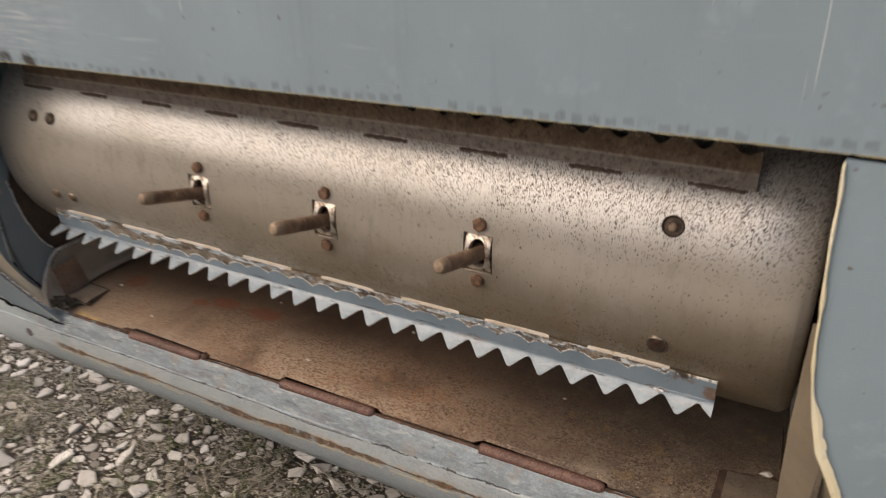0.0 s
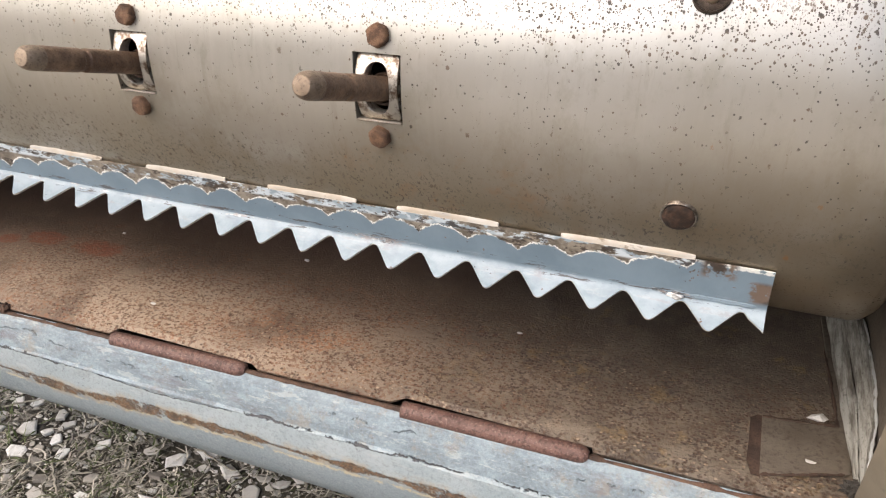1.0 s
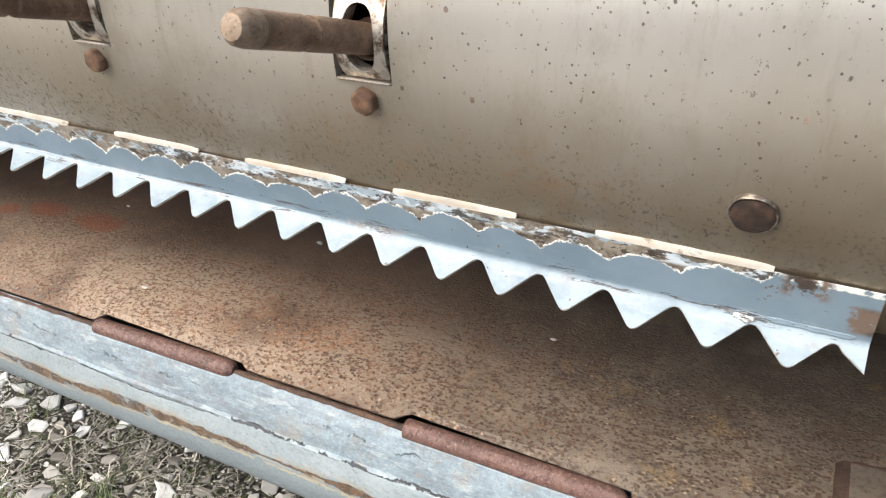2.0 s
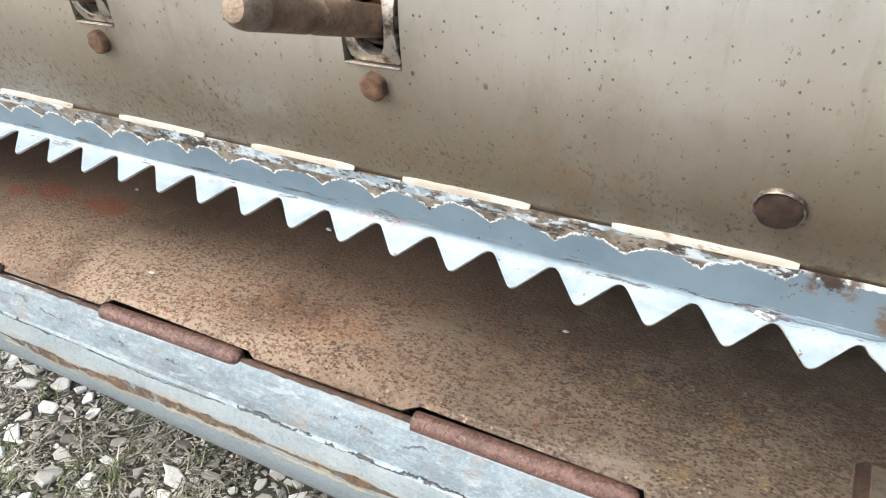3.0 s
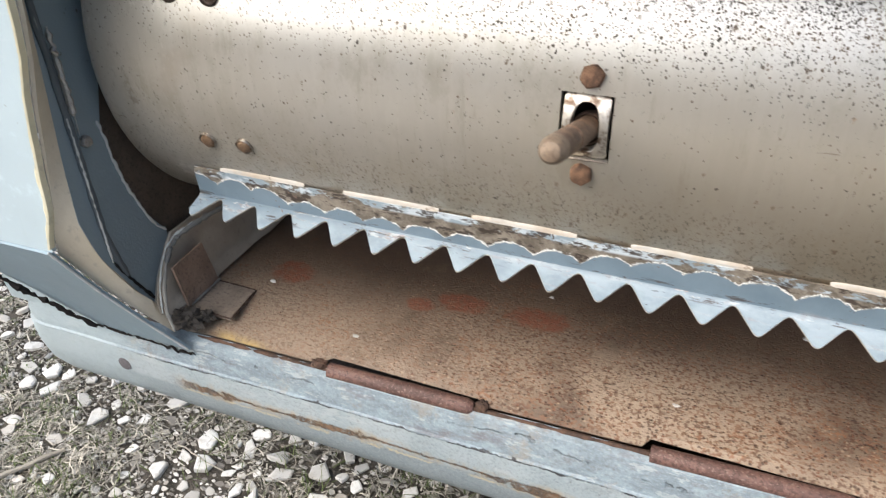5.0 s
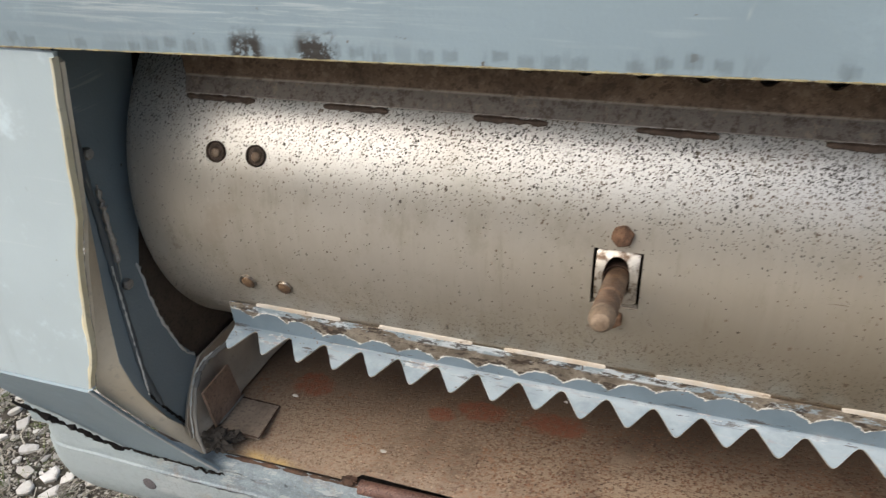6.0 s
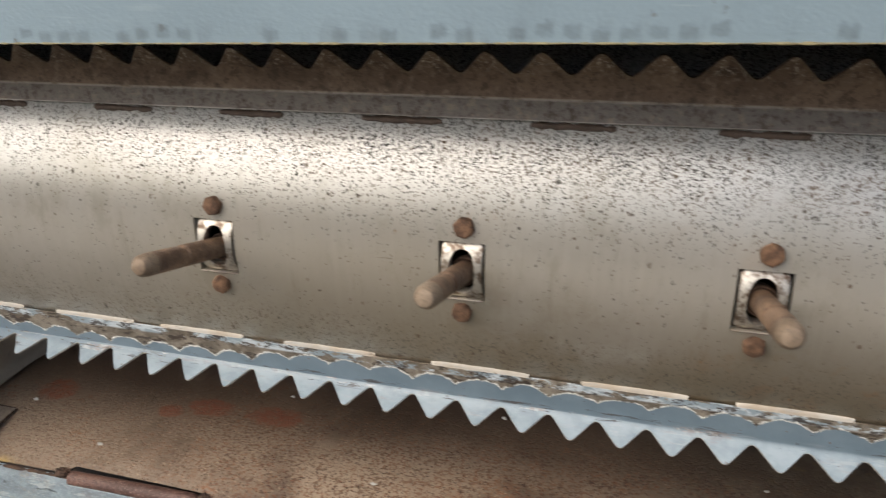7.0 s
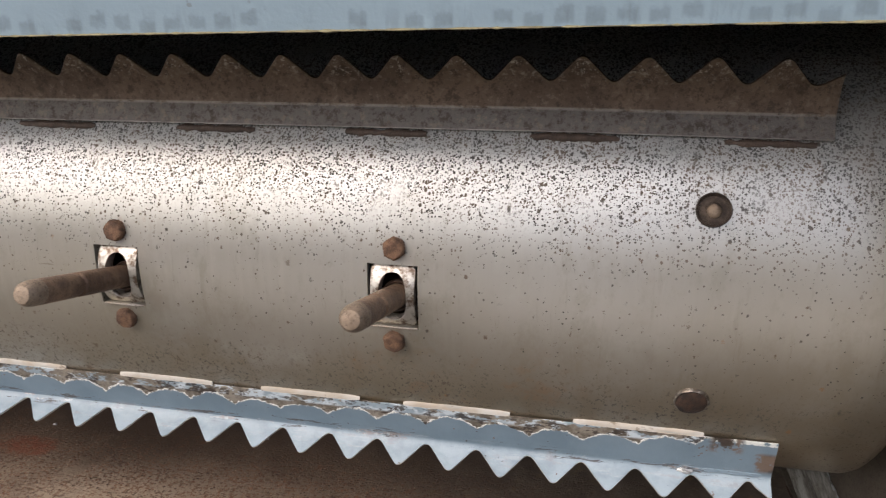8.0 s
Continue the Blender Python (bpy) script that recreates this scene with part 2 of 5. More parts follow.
    col = n.mix(n.math("MULTIPLY", n.math("MULTIPLY", orange, n.lerp(side, 1.0, 0.15)), 0.75), col, (0.265, 0.125, 0.066))
    rag = n.math("MULTIPLY_ADD", n.noise(55, 5, 0.75), 2.4, -1.2)
    red = 0.0
    for cx, cy, rx, ry in ((-0.748, 0.138, 0.024, 0.022), (-0.588, 0.133, 0.016, 0.012), (-0.546, 0.150, 0.030, 0.016), (-0.463, 0.152, 0.033, 0.018)):
        du, dv = n.math("DIVIDE", n.math("SUBTRACT", x, cx), rx), n.math("DIVIDE", n.math("SUBTRACT", y, cy), ry)
        away = n.math("ADD", n.math("ADD", n.math("MULTIPLY", du, du), n.math("MULTIPLY", dv, dv)), rag)
        red = n.math("MAXIMUM", red, n.step(away, 1.3, 0.5))
    red = n.math("MULTIPLY", red, n.math("MULTIPLY_ADD", n.step(n.noise(190, 4, 0.75), 0.38, 0.55), 0.6, 0.4))
    col = n.mix(n.math("MULTIPLY", red, 0.85), col, (0.285, 0.098, 0.054))
    ruddy = n.math("MULTIPLY", n.math("MULTIPLY", n.box(x, -0.24, -0.06, 0.06), n.box(y, 0.062, 0.105, 0.02)), n.math("MULTIPLY", n.step(n.noise(240, 3, 0.7), 0.48, 0.56), n.step(n.noise(20, 4, 0.7), 0.40, 0.56)))
    col = n.mix(n.math("MULTIPLY", ruddy, 0.75), col, (0.33, 0.150, 0.075))
    yel = n.math("MULTIPLY", n.math("MULTIPLY", n.box(x, -0.772, -0.718, 0.018), n.box(n.math("ADD", y, n.math("MULTIPLY_ADD", x, 0.06, 0.045)), 0.022, 0.031, 0.006)), n.step(n.noise(60, 5, 0.75), 0.34, 0.56))
    col = n.mix(n.math("MULTIPLY", yel, 0.85), col, (0.60, 0.42, 0.155))
    film = n.math("MULTIPLY", side, n.step(n.noise(21, 5, 0.75), 0.54, 0.64))
    col = n.mix(n.math("MULTIPLY", film, 0.45), col, n.mix(n.step(n.noise(33, 4, 0.7), 0.45, 0.58), (0.055, 0.047, 0.044), (0.28, 0.185, 0.080)))
    n.bump(n.math("SUBTRACT", n.math("ADD", grit, n.math("MULTIPLY", mid, 0.8)), n.math("MULTIPLY", dots, 1.2)), 0.0012, 0.9)
    return n.done(col, n.lerp(mid, 0.42, 0.8), 0.0, 0.4)


def rust_plain(name, dark, light, rough=0.75, metal=0.0, scale=1.0):
    n = Nodes(name)
    big, grain = n.noise(22 * scale, 5, 0.65), n.noise(260 * scale, 4, 0.7)
    col = n.mix(n.step(big, 0.3, 0.7), dark, light)
    col = n.mix(n.math("MULTIPLY", n.step(grain, 0.5, 0.66), 0.6), col, tuple(v * 0.5 for v in dark))
    n.bump(n.math("ADD", grain, big), 0.0008, 0.8)
    return n.done(col, n.lerp(big, rough - 0.1, rough + 0.12), metal, 0.4)


def paint(name, wear=0.35, tone=PAINT, edge=False):
    """Blue-grey machine paint, matt, with scuffs, drips of dirt, scratches and a chipped yellow primer along an edge."""
    n = Nodes(name)
    x, y, z = n.xyz()
    big, mid = n.noise(3.2, 4, 0.55), n.noise(26, 5, 0.65)
    col = n.mix(n.step(big, 0.3, 0.7), tuple(v * 0.90 for v in tone), tuple(v * 1.08 for v in tone))
    col = n.mix(n.math("MULTIPLY", n.step(mid, 0.55, 0.75), wear), col, tuple(v * 1.45 for v in tone))
    run = n.noise(1, 4, 0.6, n.scaled(30, 30, 2.5))
    col = n.mix(n.math("MULTIPLY", n.step(run, 0.55, 0.8), 0.28), col, tuple(v * 0.62 for v in tone))
    scr = n.noise(1, 2, 0.5, n.scaled(9, 9, 190), 0.4)
    scuff = n.math("MULTIPLY", n.step(scr, 0.62, 0.70), n.step(n.noise(5, 3, 0.6), 0.55, 0.66))
    col = n.mix(n.math("MULTIPLY", scuff, 0.18), col, (0.62, 0.68, 0.72))
    nick = n.math("MULTIPLY", n.step(n.noise(1, 3, 0.6, n.scaled(70, 70, 11), 0.3), 0.70, 0.73), n.step(n.noise(7, 3, 0.6), 0.50, 0.60))
    col = n.mix(n.math("MULTIPLY", nick, 0.75), col, (0.66, 0.68, 0.66))
    hair = n.math("MULTIPLY", n.step(n.noise(1, 2, 0.5, n.scaled(160, 160, 4), 0.2), 0.69, 0.71), n.math("MULTIPLY", n.step(n.noise(6, 3, 0.6), 0.46, 0.56), n.math("MULTIPLY", n.step(x, 0.14, 0.20), n.step(z, 0.95, 1.0))))
    col = n.mix(n.math("MULTIPLY", hair, 0.7), col, (0.68, 0.70, 0.70))
    chip = n.math("MULTIPLY", n.step(n.noise(75, 3, 0.6), 0.70, 0.72), n.step(big, 0.45, 0.6))
    col = n.mix(chip, col, (0.10, 0.075, 0.05))
    if edge:
        h = n.math("SUBTRACT", z, n.math("MULTIPLY_ADD", x, 0.022, 0.9195))
        h = n.math("ADD", h, n.math("MULTIPLY_ADD", n.noise(140, 4, 0.7), 0.010, -0.005))
        dirt = n.math("MULTIPLY", n.step(h, 0.017, 0.003), n.step(n.noise(1, 4, 0.7, n.scaled(70, 70, 14)), 0.52, 0.60))
        col = n.mix(n.math("MULTIPLY", dirt, 0.16), col, (0.055, 0.050, 0.046))
        u = n.math("DIVIDE", x, 0.0145)
        cell = n.t.nodes.new("ShaderNodeTexWhiteNoise")
        cell.noise_dimensions = "1D"
        n.put(cell.inputs["W"], n.math("FLOOR", u))
        bars = n.math("MULTIPLY", n.box(n.math("FRACT", u), 0.16, 0.80, 0.07), n.box(n.math("ADD", h, n.math("MULTIPLY_ADD", cell.outputs["Value"], 0.006, -0.003)), 0.0022, 0.0088, 0.0016))
        bars = n.math("MULTIPLY", n.math("MULTIPLY", bars, n.step(n.noise(2.6, 2, 0.5, n.scaled(1, 0, 0)), 0.37, 0.44)), n.math("MULTIPLY", n.math("GREATER_THAN", cell.outputs["Value"], 0.22), n.math("MULTIPLY_ADD", n.noise(150, 3, 0.7), 0.9, 0.2)))
        col = n.mix(n.math("MULTIPLY", bars, 0.52), col, (0.085, 0.105, 0.115))
        smudge = n.math("MULTIPLY", n.math("MULTIPLY", n.math("MAXIMUM", n.box(x, -0.645, -0.622, 0.004), n.box(x, -0.598, -0.572, 0.004)), n.step(h, 0.020, 0.008)), n.step(n.noise(90, 5, 0.75), 0.44, 0.54))
        col = n.mix(smudge, col, (0.03, 0.028, 0.027))
        white = n.math("MULTIPLY", n.math("MULTIPLY", n.box(x, -0.80, -0.52, 0.07), n.box(h, 0.02, 0.085, 0.02)), n.step(n.noise(1, 5, 0.7, n.scaled(10, 10, 260), 0.8), 0.46, 0.64))
        col = n.mix(n.math("MULTIPLY", white, 0.32), col, (0.72, 0.76, 0.78))
        col = n.mix(n.math("MULTIPLY", n.step(h, -0.0006, -0.0018), n.step(n.noise(22, 4, 0.7), 0.40, 0.54)), col, (0.36, 0.32, 0.19))
    n.bump(n.math("ADD", mid, n.noise(420, 2, 0.5)), 0.0005, 0.5)
    return n.done(col, n.lerp(mid, 0.36, 0.56), 0.0, 0.45)


def beam_paint():
    """Worn pale paint on the front beam: chalky grey upper band, dark crack line, a rust line and a bluer lower round."""
    n = Nodes("beam_paint")
    x, y, z = n.xyz()
    mid, fine = n.noise(18, 5, 0.65), n.noise(95, 4, 0.7)
    along = n.noise(1, 6, 0.72, n.scaled(34, 60, 75))
    col = n.mix(n.step(mid, 0.3, 0.7), (0.325, 0.39, 0.42), (0.41, 0.465, 0.49))
    wob = n.math("ADD", n.math("MULTIPLY_ADD", n.noise(7, 5, 0.7, n.scaled(1, 0.2, 0.2)), 0.006, -0.003), n.math("MULTIPLY_ADD", n.noise(110, 4, 0.7), 0.005, -0.0025))
    wob = n.math("SUBTRACT", wob, n.math("MULTIPLY_ADD", x, 0.0125, 0.0084))
    h = n.math("ADD", n.math("ADD", z, wob), n.math("MULTIPLY", n.box(x, -0.31, -0.20, 0.06), 0.0045))
    chalk = n.step(h, 0.4035, 0.4065)
    pale = n.mix(n.step(along, 0.38, 0.62), (0.190, 0.240, 0.275), (0.280, 0.352, 0.400))
    pale = n.mix(n.math("MULTIPLY", n.step(n.noise(44, 4, 0.7), 0.52, 0.66), 0.55), pale, (0.315, 0.375, 0.41))
    col = n.mix(n.math("MULTIPLY", chalk, 0.92), col, pale)
    grime = n.math("MULTIPLY", n.step(n.noise(30, 6, 0.78, n.scaled(0.7, 1, 1.4)), 0.55, 0.68), n.lerp(chalk, 0.45, 0.9))
    col = n.mix(n.math("MULTIPLY", grime, 0.62), col, (0.155, 0.145, 0.142))
    col = n.mix(n.math("MULTIPLY", n.step(n.noise(16, 5, 0.7, n.scaled(0.5, 1, 1)), 0.60, 0.72), 0.5), col, (0.26, 0.19, 0.135))
    lower = n.step(h, 0.374, 0.368)
    col = n.mix(n.math("MULTIPLY", lower, 0.65), col, (0.235, 0.285, 0.315))
    sand = n.noise(330, 4, 0.8)
    col = n.mix(n.math("MULTIPLY", n.step(sand, 0.50, 0.64), 0.32), col, (0.125, 0.122, 0.12))
    col = n.mix(n.math("MULTIPLY", n.step(sand, 0.46, 0.34), 0.40), col, (0.48, 0.52, 0.53))
    tan = n.math("MULTIPLY", n.step(n.noise(24, 6, 0.8), 0.52, 0.64), chalk)
    col = n.mix(n.math("MULTIPLY", tan, 0.46), col, (0.34, 0.285, 0.215))
    plum = n.math("MULTIPLY", n.step(n.noise(1, 5, 0.75, n.scaled(15, 50, 60)), 0.55, 0.66), chalk)
    col = n.mix(n.math("MULTIPLY", plum, 0.45), col, (0.165, 0.140, 0.150))
    speck = n.math("MULTIPLY", n.step(n.noise(190, 4, 0.75), 0.60, 0.68), n.step(n.noise(12, 4, 0.7), 0.42, 0.60))
    col = n.mix(n.math("MULTIPLY", speck, 0.6), col, (0.12, 0.11, 0.105))
    flaked = n.math("MULTIPLY", n.step(n.noise(1, 5, 0.75, n.scaled(26, 70, 90)), 0.57, 0.62), n.step(h, 0.371, 0.376))
    col = n.mix(n.math("MULTIPLY", flaked, 0.6), col, (0.46, 0.50, 0.51))
    broken = n.noise(26, 5, 0.8, n.scaled(1, 0.3, 0.3))
    ragged = n.math("ADD", h, n.math("MULTIPLY_ADD", n.noise(70, 4, 0.65), 0.0060, -0.0030))
    wide = n.math("MULTIPLY", n.step(broken, 0.46, 0.66), 0.0009)
    off = n.math("ABSOLUTE", n.math("SUBTRACT", ragged, 0.4046))
    crack = n.math("MULTIPLY", n.step(n.math("SUBTRACT", off, wide), 0.0006, 0.0), n.step(broken, 0.44, 0.48))
    off2 = n.math("ABSOLUTE", n.math("SUBTRACT", n.math("ADD", ragged, n.math("MULTIPLY_ADD", mid, 0.03, -0.015)), 0.4254))
    crack2 = n.math("MULTIPLY", n.step(off2, 0.0012, 0.0003), n.step(broken, 0.52, 0.58))
    crack = n.math("MAXIMUM", crack, n.math("MULTIPLY", crack2, 0.4))
    crack = n.math("MULTIPLY", crack, n.step(x, -0.90, -0.84))
    pale_end = n.math("MULTIPLY", n.step(n.math("ADD", x, n.math("MULTIPLY_ADD", mid, 0.2, -0.1)), -0.84, -0.95), n.lerp(n.step(fine, 0.50, 0.66), 0.75, 0.45))
    col = n.mix(pale_end, col, (0.40, 0.475, 0.505))
    col = n.mix(n.math("MULTIPLY", crack, 0.92), col, (0.045, 0.043, 0.047))
    lip = n.math("MULTIPLY", n.box(n.math("SUBTRACT", ragged, 0.4046), -0.0034, -0.0014, 0.0006), n.step(broken, 0.46, 0.52))
    col = n.mix(n.math("MULTIPLY", lip, 0.15), col, (0.50, 0.54, 0.55))
    h2 = n.math("ADD", z, n.math("ADD", n.math("MULTIPLY_ADD", n.noise(8, 5, 0.7, n.scaled(1, 0.3, 0.3)), 0.008, -0.004), n.math("ADD", n.math("MULTIPLY_ADD", n.noise(90, 5, 0.8), 0.0130, -0.0065), n.math("MULTIPLY_ADD", n.noise(420, 3, 0.7), 0.0060, -0.0030))))
    h2 = n.math("ADD", n.math("SUBTRACT", h2, n.math("MULTIPLY_ADD", x, 0.011, 0.009)), n.math("MULTIPLY", n.box(x, -0.46, -0.34, 0.07), 0.006))
    gate = n.math("MULTIPLY", n.step(n.noise(6, 4, 0.7, n.scaled(1, 0.3, 0.3)), 0.22, 0.28), n.step(x, -0.84, -0.80))
    span = n.math("MULTIPLY_ADD", n.step(n.noise(9, 4, 0.7, n.scaled(1, 0.2, 0.2)), 0.40, 0.62), 0.0062, 0.0010)
    away = n.math("ABSOLUTE", n.math("SUBTRACT", h2, 0.3748))
    rust = n.math("MULTIPLY", n.step(n.math("SUBTRACT", away, span), 0.0012, -0.0006), gate)
    rust = n.math("MULTIPLY", rust, n.step(n.noise(75, 5, 0.8), 0.36, 0.50))
    halo = n.math("MULTIPLY", n.step(n.math("SUBTRACT", away, span), 0.010, 0.0), n.math("MULTIPLY", gate, n.step(n.noise(50, 4, 0.7), 0.40, 0.60)))
    col = n.mix(n.math("MULTIPLY", halo, 0.60), col, (0.43, 0.315, 0.18))
    grit = n.noise(420, 3, 0.75)
    col = n.mix(n.math("MULTIPLY", rust, 0.92), col, n.mix(n.step(n.math("ADD", n.math("MULTIPLY", fine, 0.5), n.math("MULTIPLY", grit, 0.5)), 0.42, 0.56), (0.245, 0.135, 0.066), (0.088, 0.056, 0.038)))
    rim = n.math("MULTIPLY", n.math("MULTIPLY", n.box(h2, 0.3652, 0.3678, 0.0010), gate), n.step(n.noise(45, 4, 0.7), 0.44, 0.54))
    col = n.mix(n.math("MULTIPLY", rim, 0.8), col, (0.58, 0.50, 0.32))
    n.bump(n.math("SUBTRACT", n.math("ADD", n.math("ADD", fine, mid), n.math("MULTIPLY", sand, 0.6)), n.math("ADD", n.math("MULTIPLY", crack, 3.0), n.math("MULTIPLY", rust, n.math("MULTIPLY_ADD", grit, 1.5, 0.5)))), 0.0016, 0.9)
    return n.done(col, n.lerp(mid, 0.42, 0.65), 0.0, 0.4)


PITCH, TIP0 = 0.0385, -0.081


def bar_paint():
    """Fresh blue paint on the toothed bar: ends in a scalloped line on the flange, bare brown steel above it."""
    n = Nodes("bar_paint")
    x, y, z = n.xyz()
    fine, mid = n.noise(120, 4, 0.7), n.noise(28, 4, 0.6)
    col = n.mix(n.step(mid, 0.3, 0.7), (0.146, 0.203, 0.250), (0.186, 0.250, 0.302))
    # teeth below the fold lightened in colour, for the sky falling on them
    rubbed_or_lit = n.math("MULTIPLY", n.step(z, 0.6150, 0.6105), n.math("MULTIPLY_ADD", n.step(n.noise(45, 4, 0.65), 0.32, 0.62), 0.45, 0.35))
    col = n.mix(rubbed_or_lit, col, (0.36, 0.435, 0.490))
    streaks = n.noise(1, 5, 0.75, n.scaled(22, 130, 130))
    wear = n.math("MULTIPLY", n.step(streaks, 0.52, 0.64), n.box(z, 0.603, 0.6165, 0.002))
    col = n.mix(n.math("MULTIPLY", wear, 0.45), col, n.mix(n.step(fine, 0.42, 0.6), (0.42, 0.47, 0.50), (0.30, 0.27, 0.27)))
    scar = n.math("MULTIPLY", n.step(n.noise(1, 5, 0.8, n.scaled(22, 170, 170)), 0.575, 0.61), n.box(z, 0.6095, 0.6185, 0.0010))
    col = n.mix(n.math("MULTIPLY", scar, 0.9), col, (0.07, 0.062, 0.06))
    u = n.math("DIVIDE", n.math("SUBTRACT", x, TIP0), PITCH)
    v = n.math("MINIMUM", u, 0.0)
    u = n.math("SUBTRACT", u, n.math("MULTIPLY", n.math("MULTIPLY", v, v), 0.00193))
    wave = n.math("POWER", n.math("ABSOLUTE", n.math("COSINE", n.math("MULTIPLY", u, math.pi))), 0.8)
    eaten = n.math("MULTIPLY", n.box(x, -0.665, -0.40, 0.04), -0.008)
    lift = n.math("MULTIPLY_ADD", n.step(x, 0.192, 0.222), 0.4, n.step(x, 0.12, 0.26))
    line = n.math("MULTIPLY_ADD", wave, 0.0078, n.math("MULTIPLY_ADD", lift, 0.010, 0.6268))
    line = n.math("ADD", line, n.math("ADD", eaten, n.math("ADD", n.math("ADD", n.math("MULTIPLY_ADD", fine, 0.009, -0.0045), n.math("MULTIPLY_ADD", n.noise(420, 3, 0.7), 0.004, -0.002)), n.math("MULTIPLY_ADD", n.noise(17, 3, 0.6), 0.012, -0.006))))
    over = n.math("SUBTRACT", z, line)
    bare = n.mix(n.step(n.noise(60, 5, 0.75), 0.4, 0.62), (0.135, 0.112, 0.088), (0.29, 0.252, 0.205))
    flake = n.math("MULTIPLY", n.step(n.noise(62, 5, 0.75, n.scaled(0.45, 1, 1)), 0.475, 0.51), n.step(z, 0.6345, 0.637))
    bare = n.mix(flake, bare, n.mix(n.step(n.noise(90, 3, 0.6, n.scaled(0.5, 1, 1)), 0.45, 0.55), (0.56, 0.62, 0.66), (0.30, 0.37, 0.42)))
    bare = n.mix(n.math("MULTIPLY", n.step(n.noise(150, 4, 0.75, n.scaled(0.4, 1, 1)), 0.53, 0.59), 0.9), bare, (0.040, 0.028, 0.022))
    col = n.mix(n.step(over, -0.0004, 0.0004), col, bare)
    col = n.mix(n.math("MULTIPLY", n.box(over, -0.0008, 0.0005, 0.0004), n.step(fine, 0.40, 0.52)), col, (0.76, 0.76, 0.72))
    crust = n.math("MULTIPLY", n.math("MULTIPLY", n.step(n.math("ADD", z, n.math("MULTIPLY_ADD", n.noise(180, 4, 0.75), 0.003, -0.0015)), 0.6400, 0.6408), n.step(x, 0.205, 0.222)), n.step(n.noise(90, 4, 0.7), 0.38, 0.50))
    col = n.mix(crust, col, (0.72, 0.73, 0.70))
    chip = n.math("MAXIMUM", n.step(n.noise(62, 4, 0.7), 0.675, 0.695), n.step(n.noise(210, 3, 0.6), 0.705, 0.725))
    chip = n.math("MAXIMUM", chip, n.math("MULTIPLY", n.step(n.noise(70, 4, 0.7), 0.36, 0.44), n.math("MULTIPLY", n.step(n.math("ADD", x, n.math("MULTIPLY_ADD", n.noise(120, 4, 0.7), 0.020, -0.010)), 0.247, 0.252), n.box(z, 0.6165, 0.633, 0.002))))
    chip = n.math("MAXIMUM", chip, n.math("MULTIPLY", n.step(n.noise(110, 4, 0.75), 0.40, 0.50), n.math("MULTIPLY", n.box(x, 0.217, 0.238, 0.003), n.step(z, 0.629, 0.634))))
    col = n.mix(chip, col, n.mix(n.step(mid, 0.45, 0.55), (0.055, 0.042, 0.035), (0.165, 0.118, 0.092)))
    torn = n.math("MULTIPLY", n.step(n.noise(1, 5, 0.8, n.scaled(24, 120, 120)), 0.57, 0.60), n.box(z, 0.6105, 0.6150, 0.0010))
    col = n.mix(n.math("MULTIPLY", torn, 0.6), col, n.mix(n.step(fine, 0.45, 0.55), (0.60, 0.62, 0.62), (0.34, 0.27, 0.24)))
    n.bump(n.math("SUBTRACT", fine, n.math("MULTIPLY", n.step(over, -0.0004, 0.0004), 1.5)), 0.0006, 0.6)
    return n.done(col, n.lerp(mid, 0.30, 0.45), 0.0, 0.5)


def old_bar_steel():
    """Brown old steel, greyer on the flange, with highlights painted along the worn fold and lower edge."""
    n = Nodes("brown_bar")
    x, y, z = n.xyz()
    z = n.math("MULTIPLY_ADD", n.math("DIVIDE", n.math("SUBTRACT", 0.10, x), 0.86, clamp=True), 0.0062, z)
    big, grain = n.noise(22, 5, 0.65), n.noise(260, 4, 0.7)
    col = n.mix(n.step(big, 0.3, 0.7), (0.108, 0.073, 0.051), (0.188, 0.132, 0.092))
    col = n.mix(n.math("MULTIPLY", n.step(z, 0.8632, 0.8622), 0.85), col, (0.155, 0.140, 0.128))
    col = n.mix(n.math("MULTIPLY", n.step(grain, 0.5, 0.66), 0.6), col, (0.075, 0.050, 0.036))
    blot = n.noise(120, 5, 0.78)
    col = n.mix(n.math("MULTIPLY", n.step(blot, 0.53, 0.60), 0.65), col, (0.055, 0.038, 0.028))
    col = n.mix(n.math("MULTIPLY", n.step(blot, 0.45, 0.37), 0.45), col, (0.27, 0.21, 0.16))
    # bright fold and edge lines: worn steel plus painted highlight
    rub_glint = n.math("MULTIPLY", n.math("MAXIMUM", n.box(z, 0.8624, 0.8640, 0.0006), n.box(z, 0.8478, 0.8500, 0.0004)), n.step(n.noise(75, 5, 0.82, n.scaled(1, 2, 2)), 0.34, 0.54))
    col = n.mix(n.math("MULTIPLY", rub_glint, n.lerp(n.step(z, 0.858, 0.860), 0.85, 0.45)), col, (0.46, 0.43, 0.39))
    crest = n.math("MULTIPLY", n.step(n.noise(330, 4, 0.75), 0.54, 0.62), n.step(n.math("ADD", z, n.math("MULTIPLY", n.noise(60, 4, 0.7), 0.016)), 0.884, 0.902))
    col = n.mix(n.math("MULTIPLY", crest, 0.8), col, (0.50, 0.45, 0.38))
    n.bump(n.math("ADD", grain, big), 0.0008, 0.8)
    return n.done(col, n.lerp(big, 0.42, 0.65), n.math("MULTIPLY_ADD", rub_glint, 0.45, 0.45), 0.4)


def plug_steel():
    n = Nodes("plug_steel")
    m = n.noise(170, 4, 0.7)
    n.bump(m, 0.0008, 0.7)
    return n.done(n.mix(n.step(m, 0.35, 0.65), (0.12, 0.095, 0.075), (0.36, 0.33, 0.29)), n.lerp(m, 0.22, 0.5), 0.7)


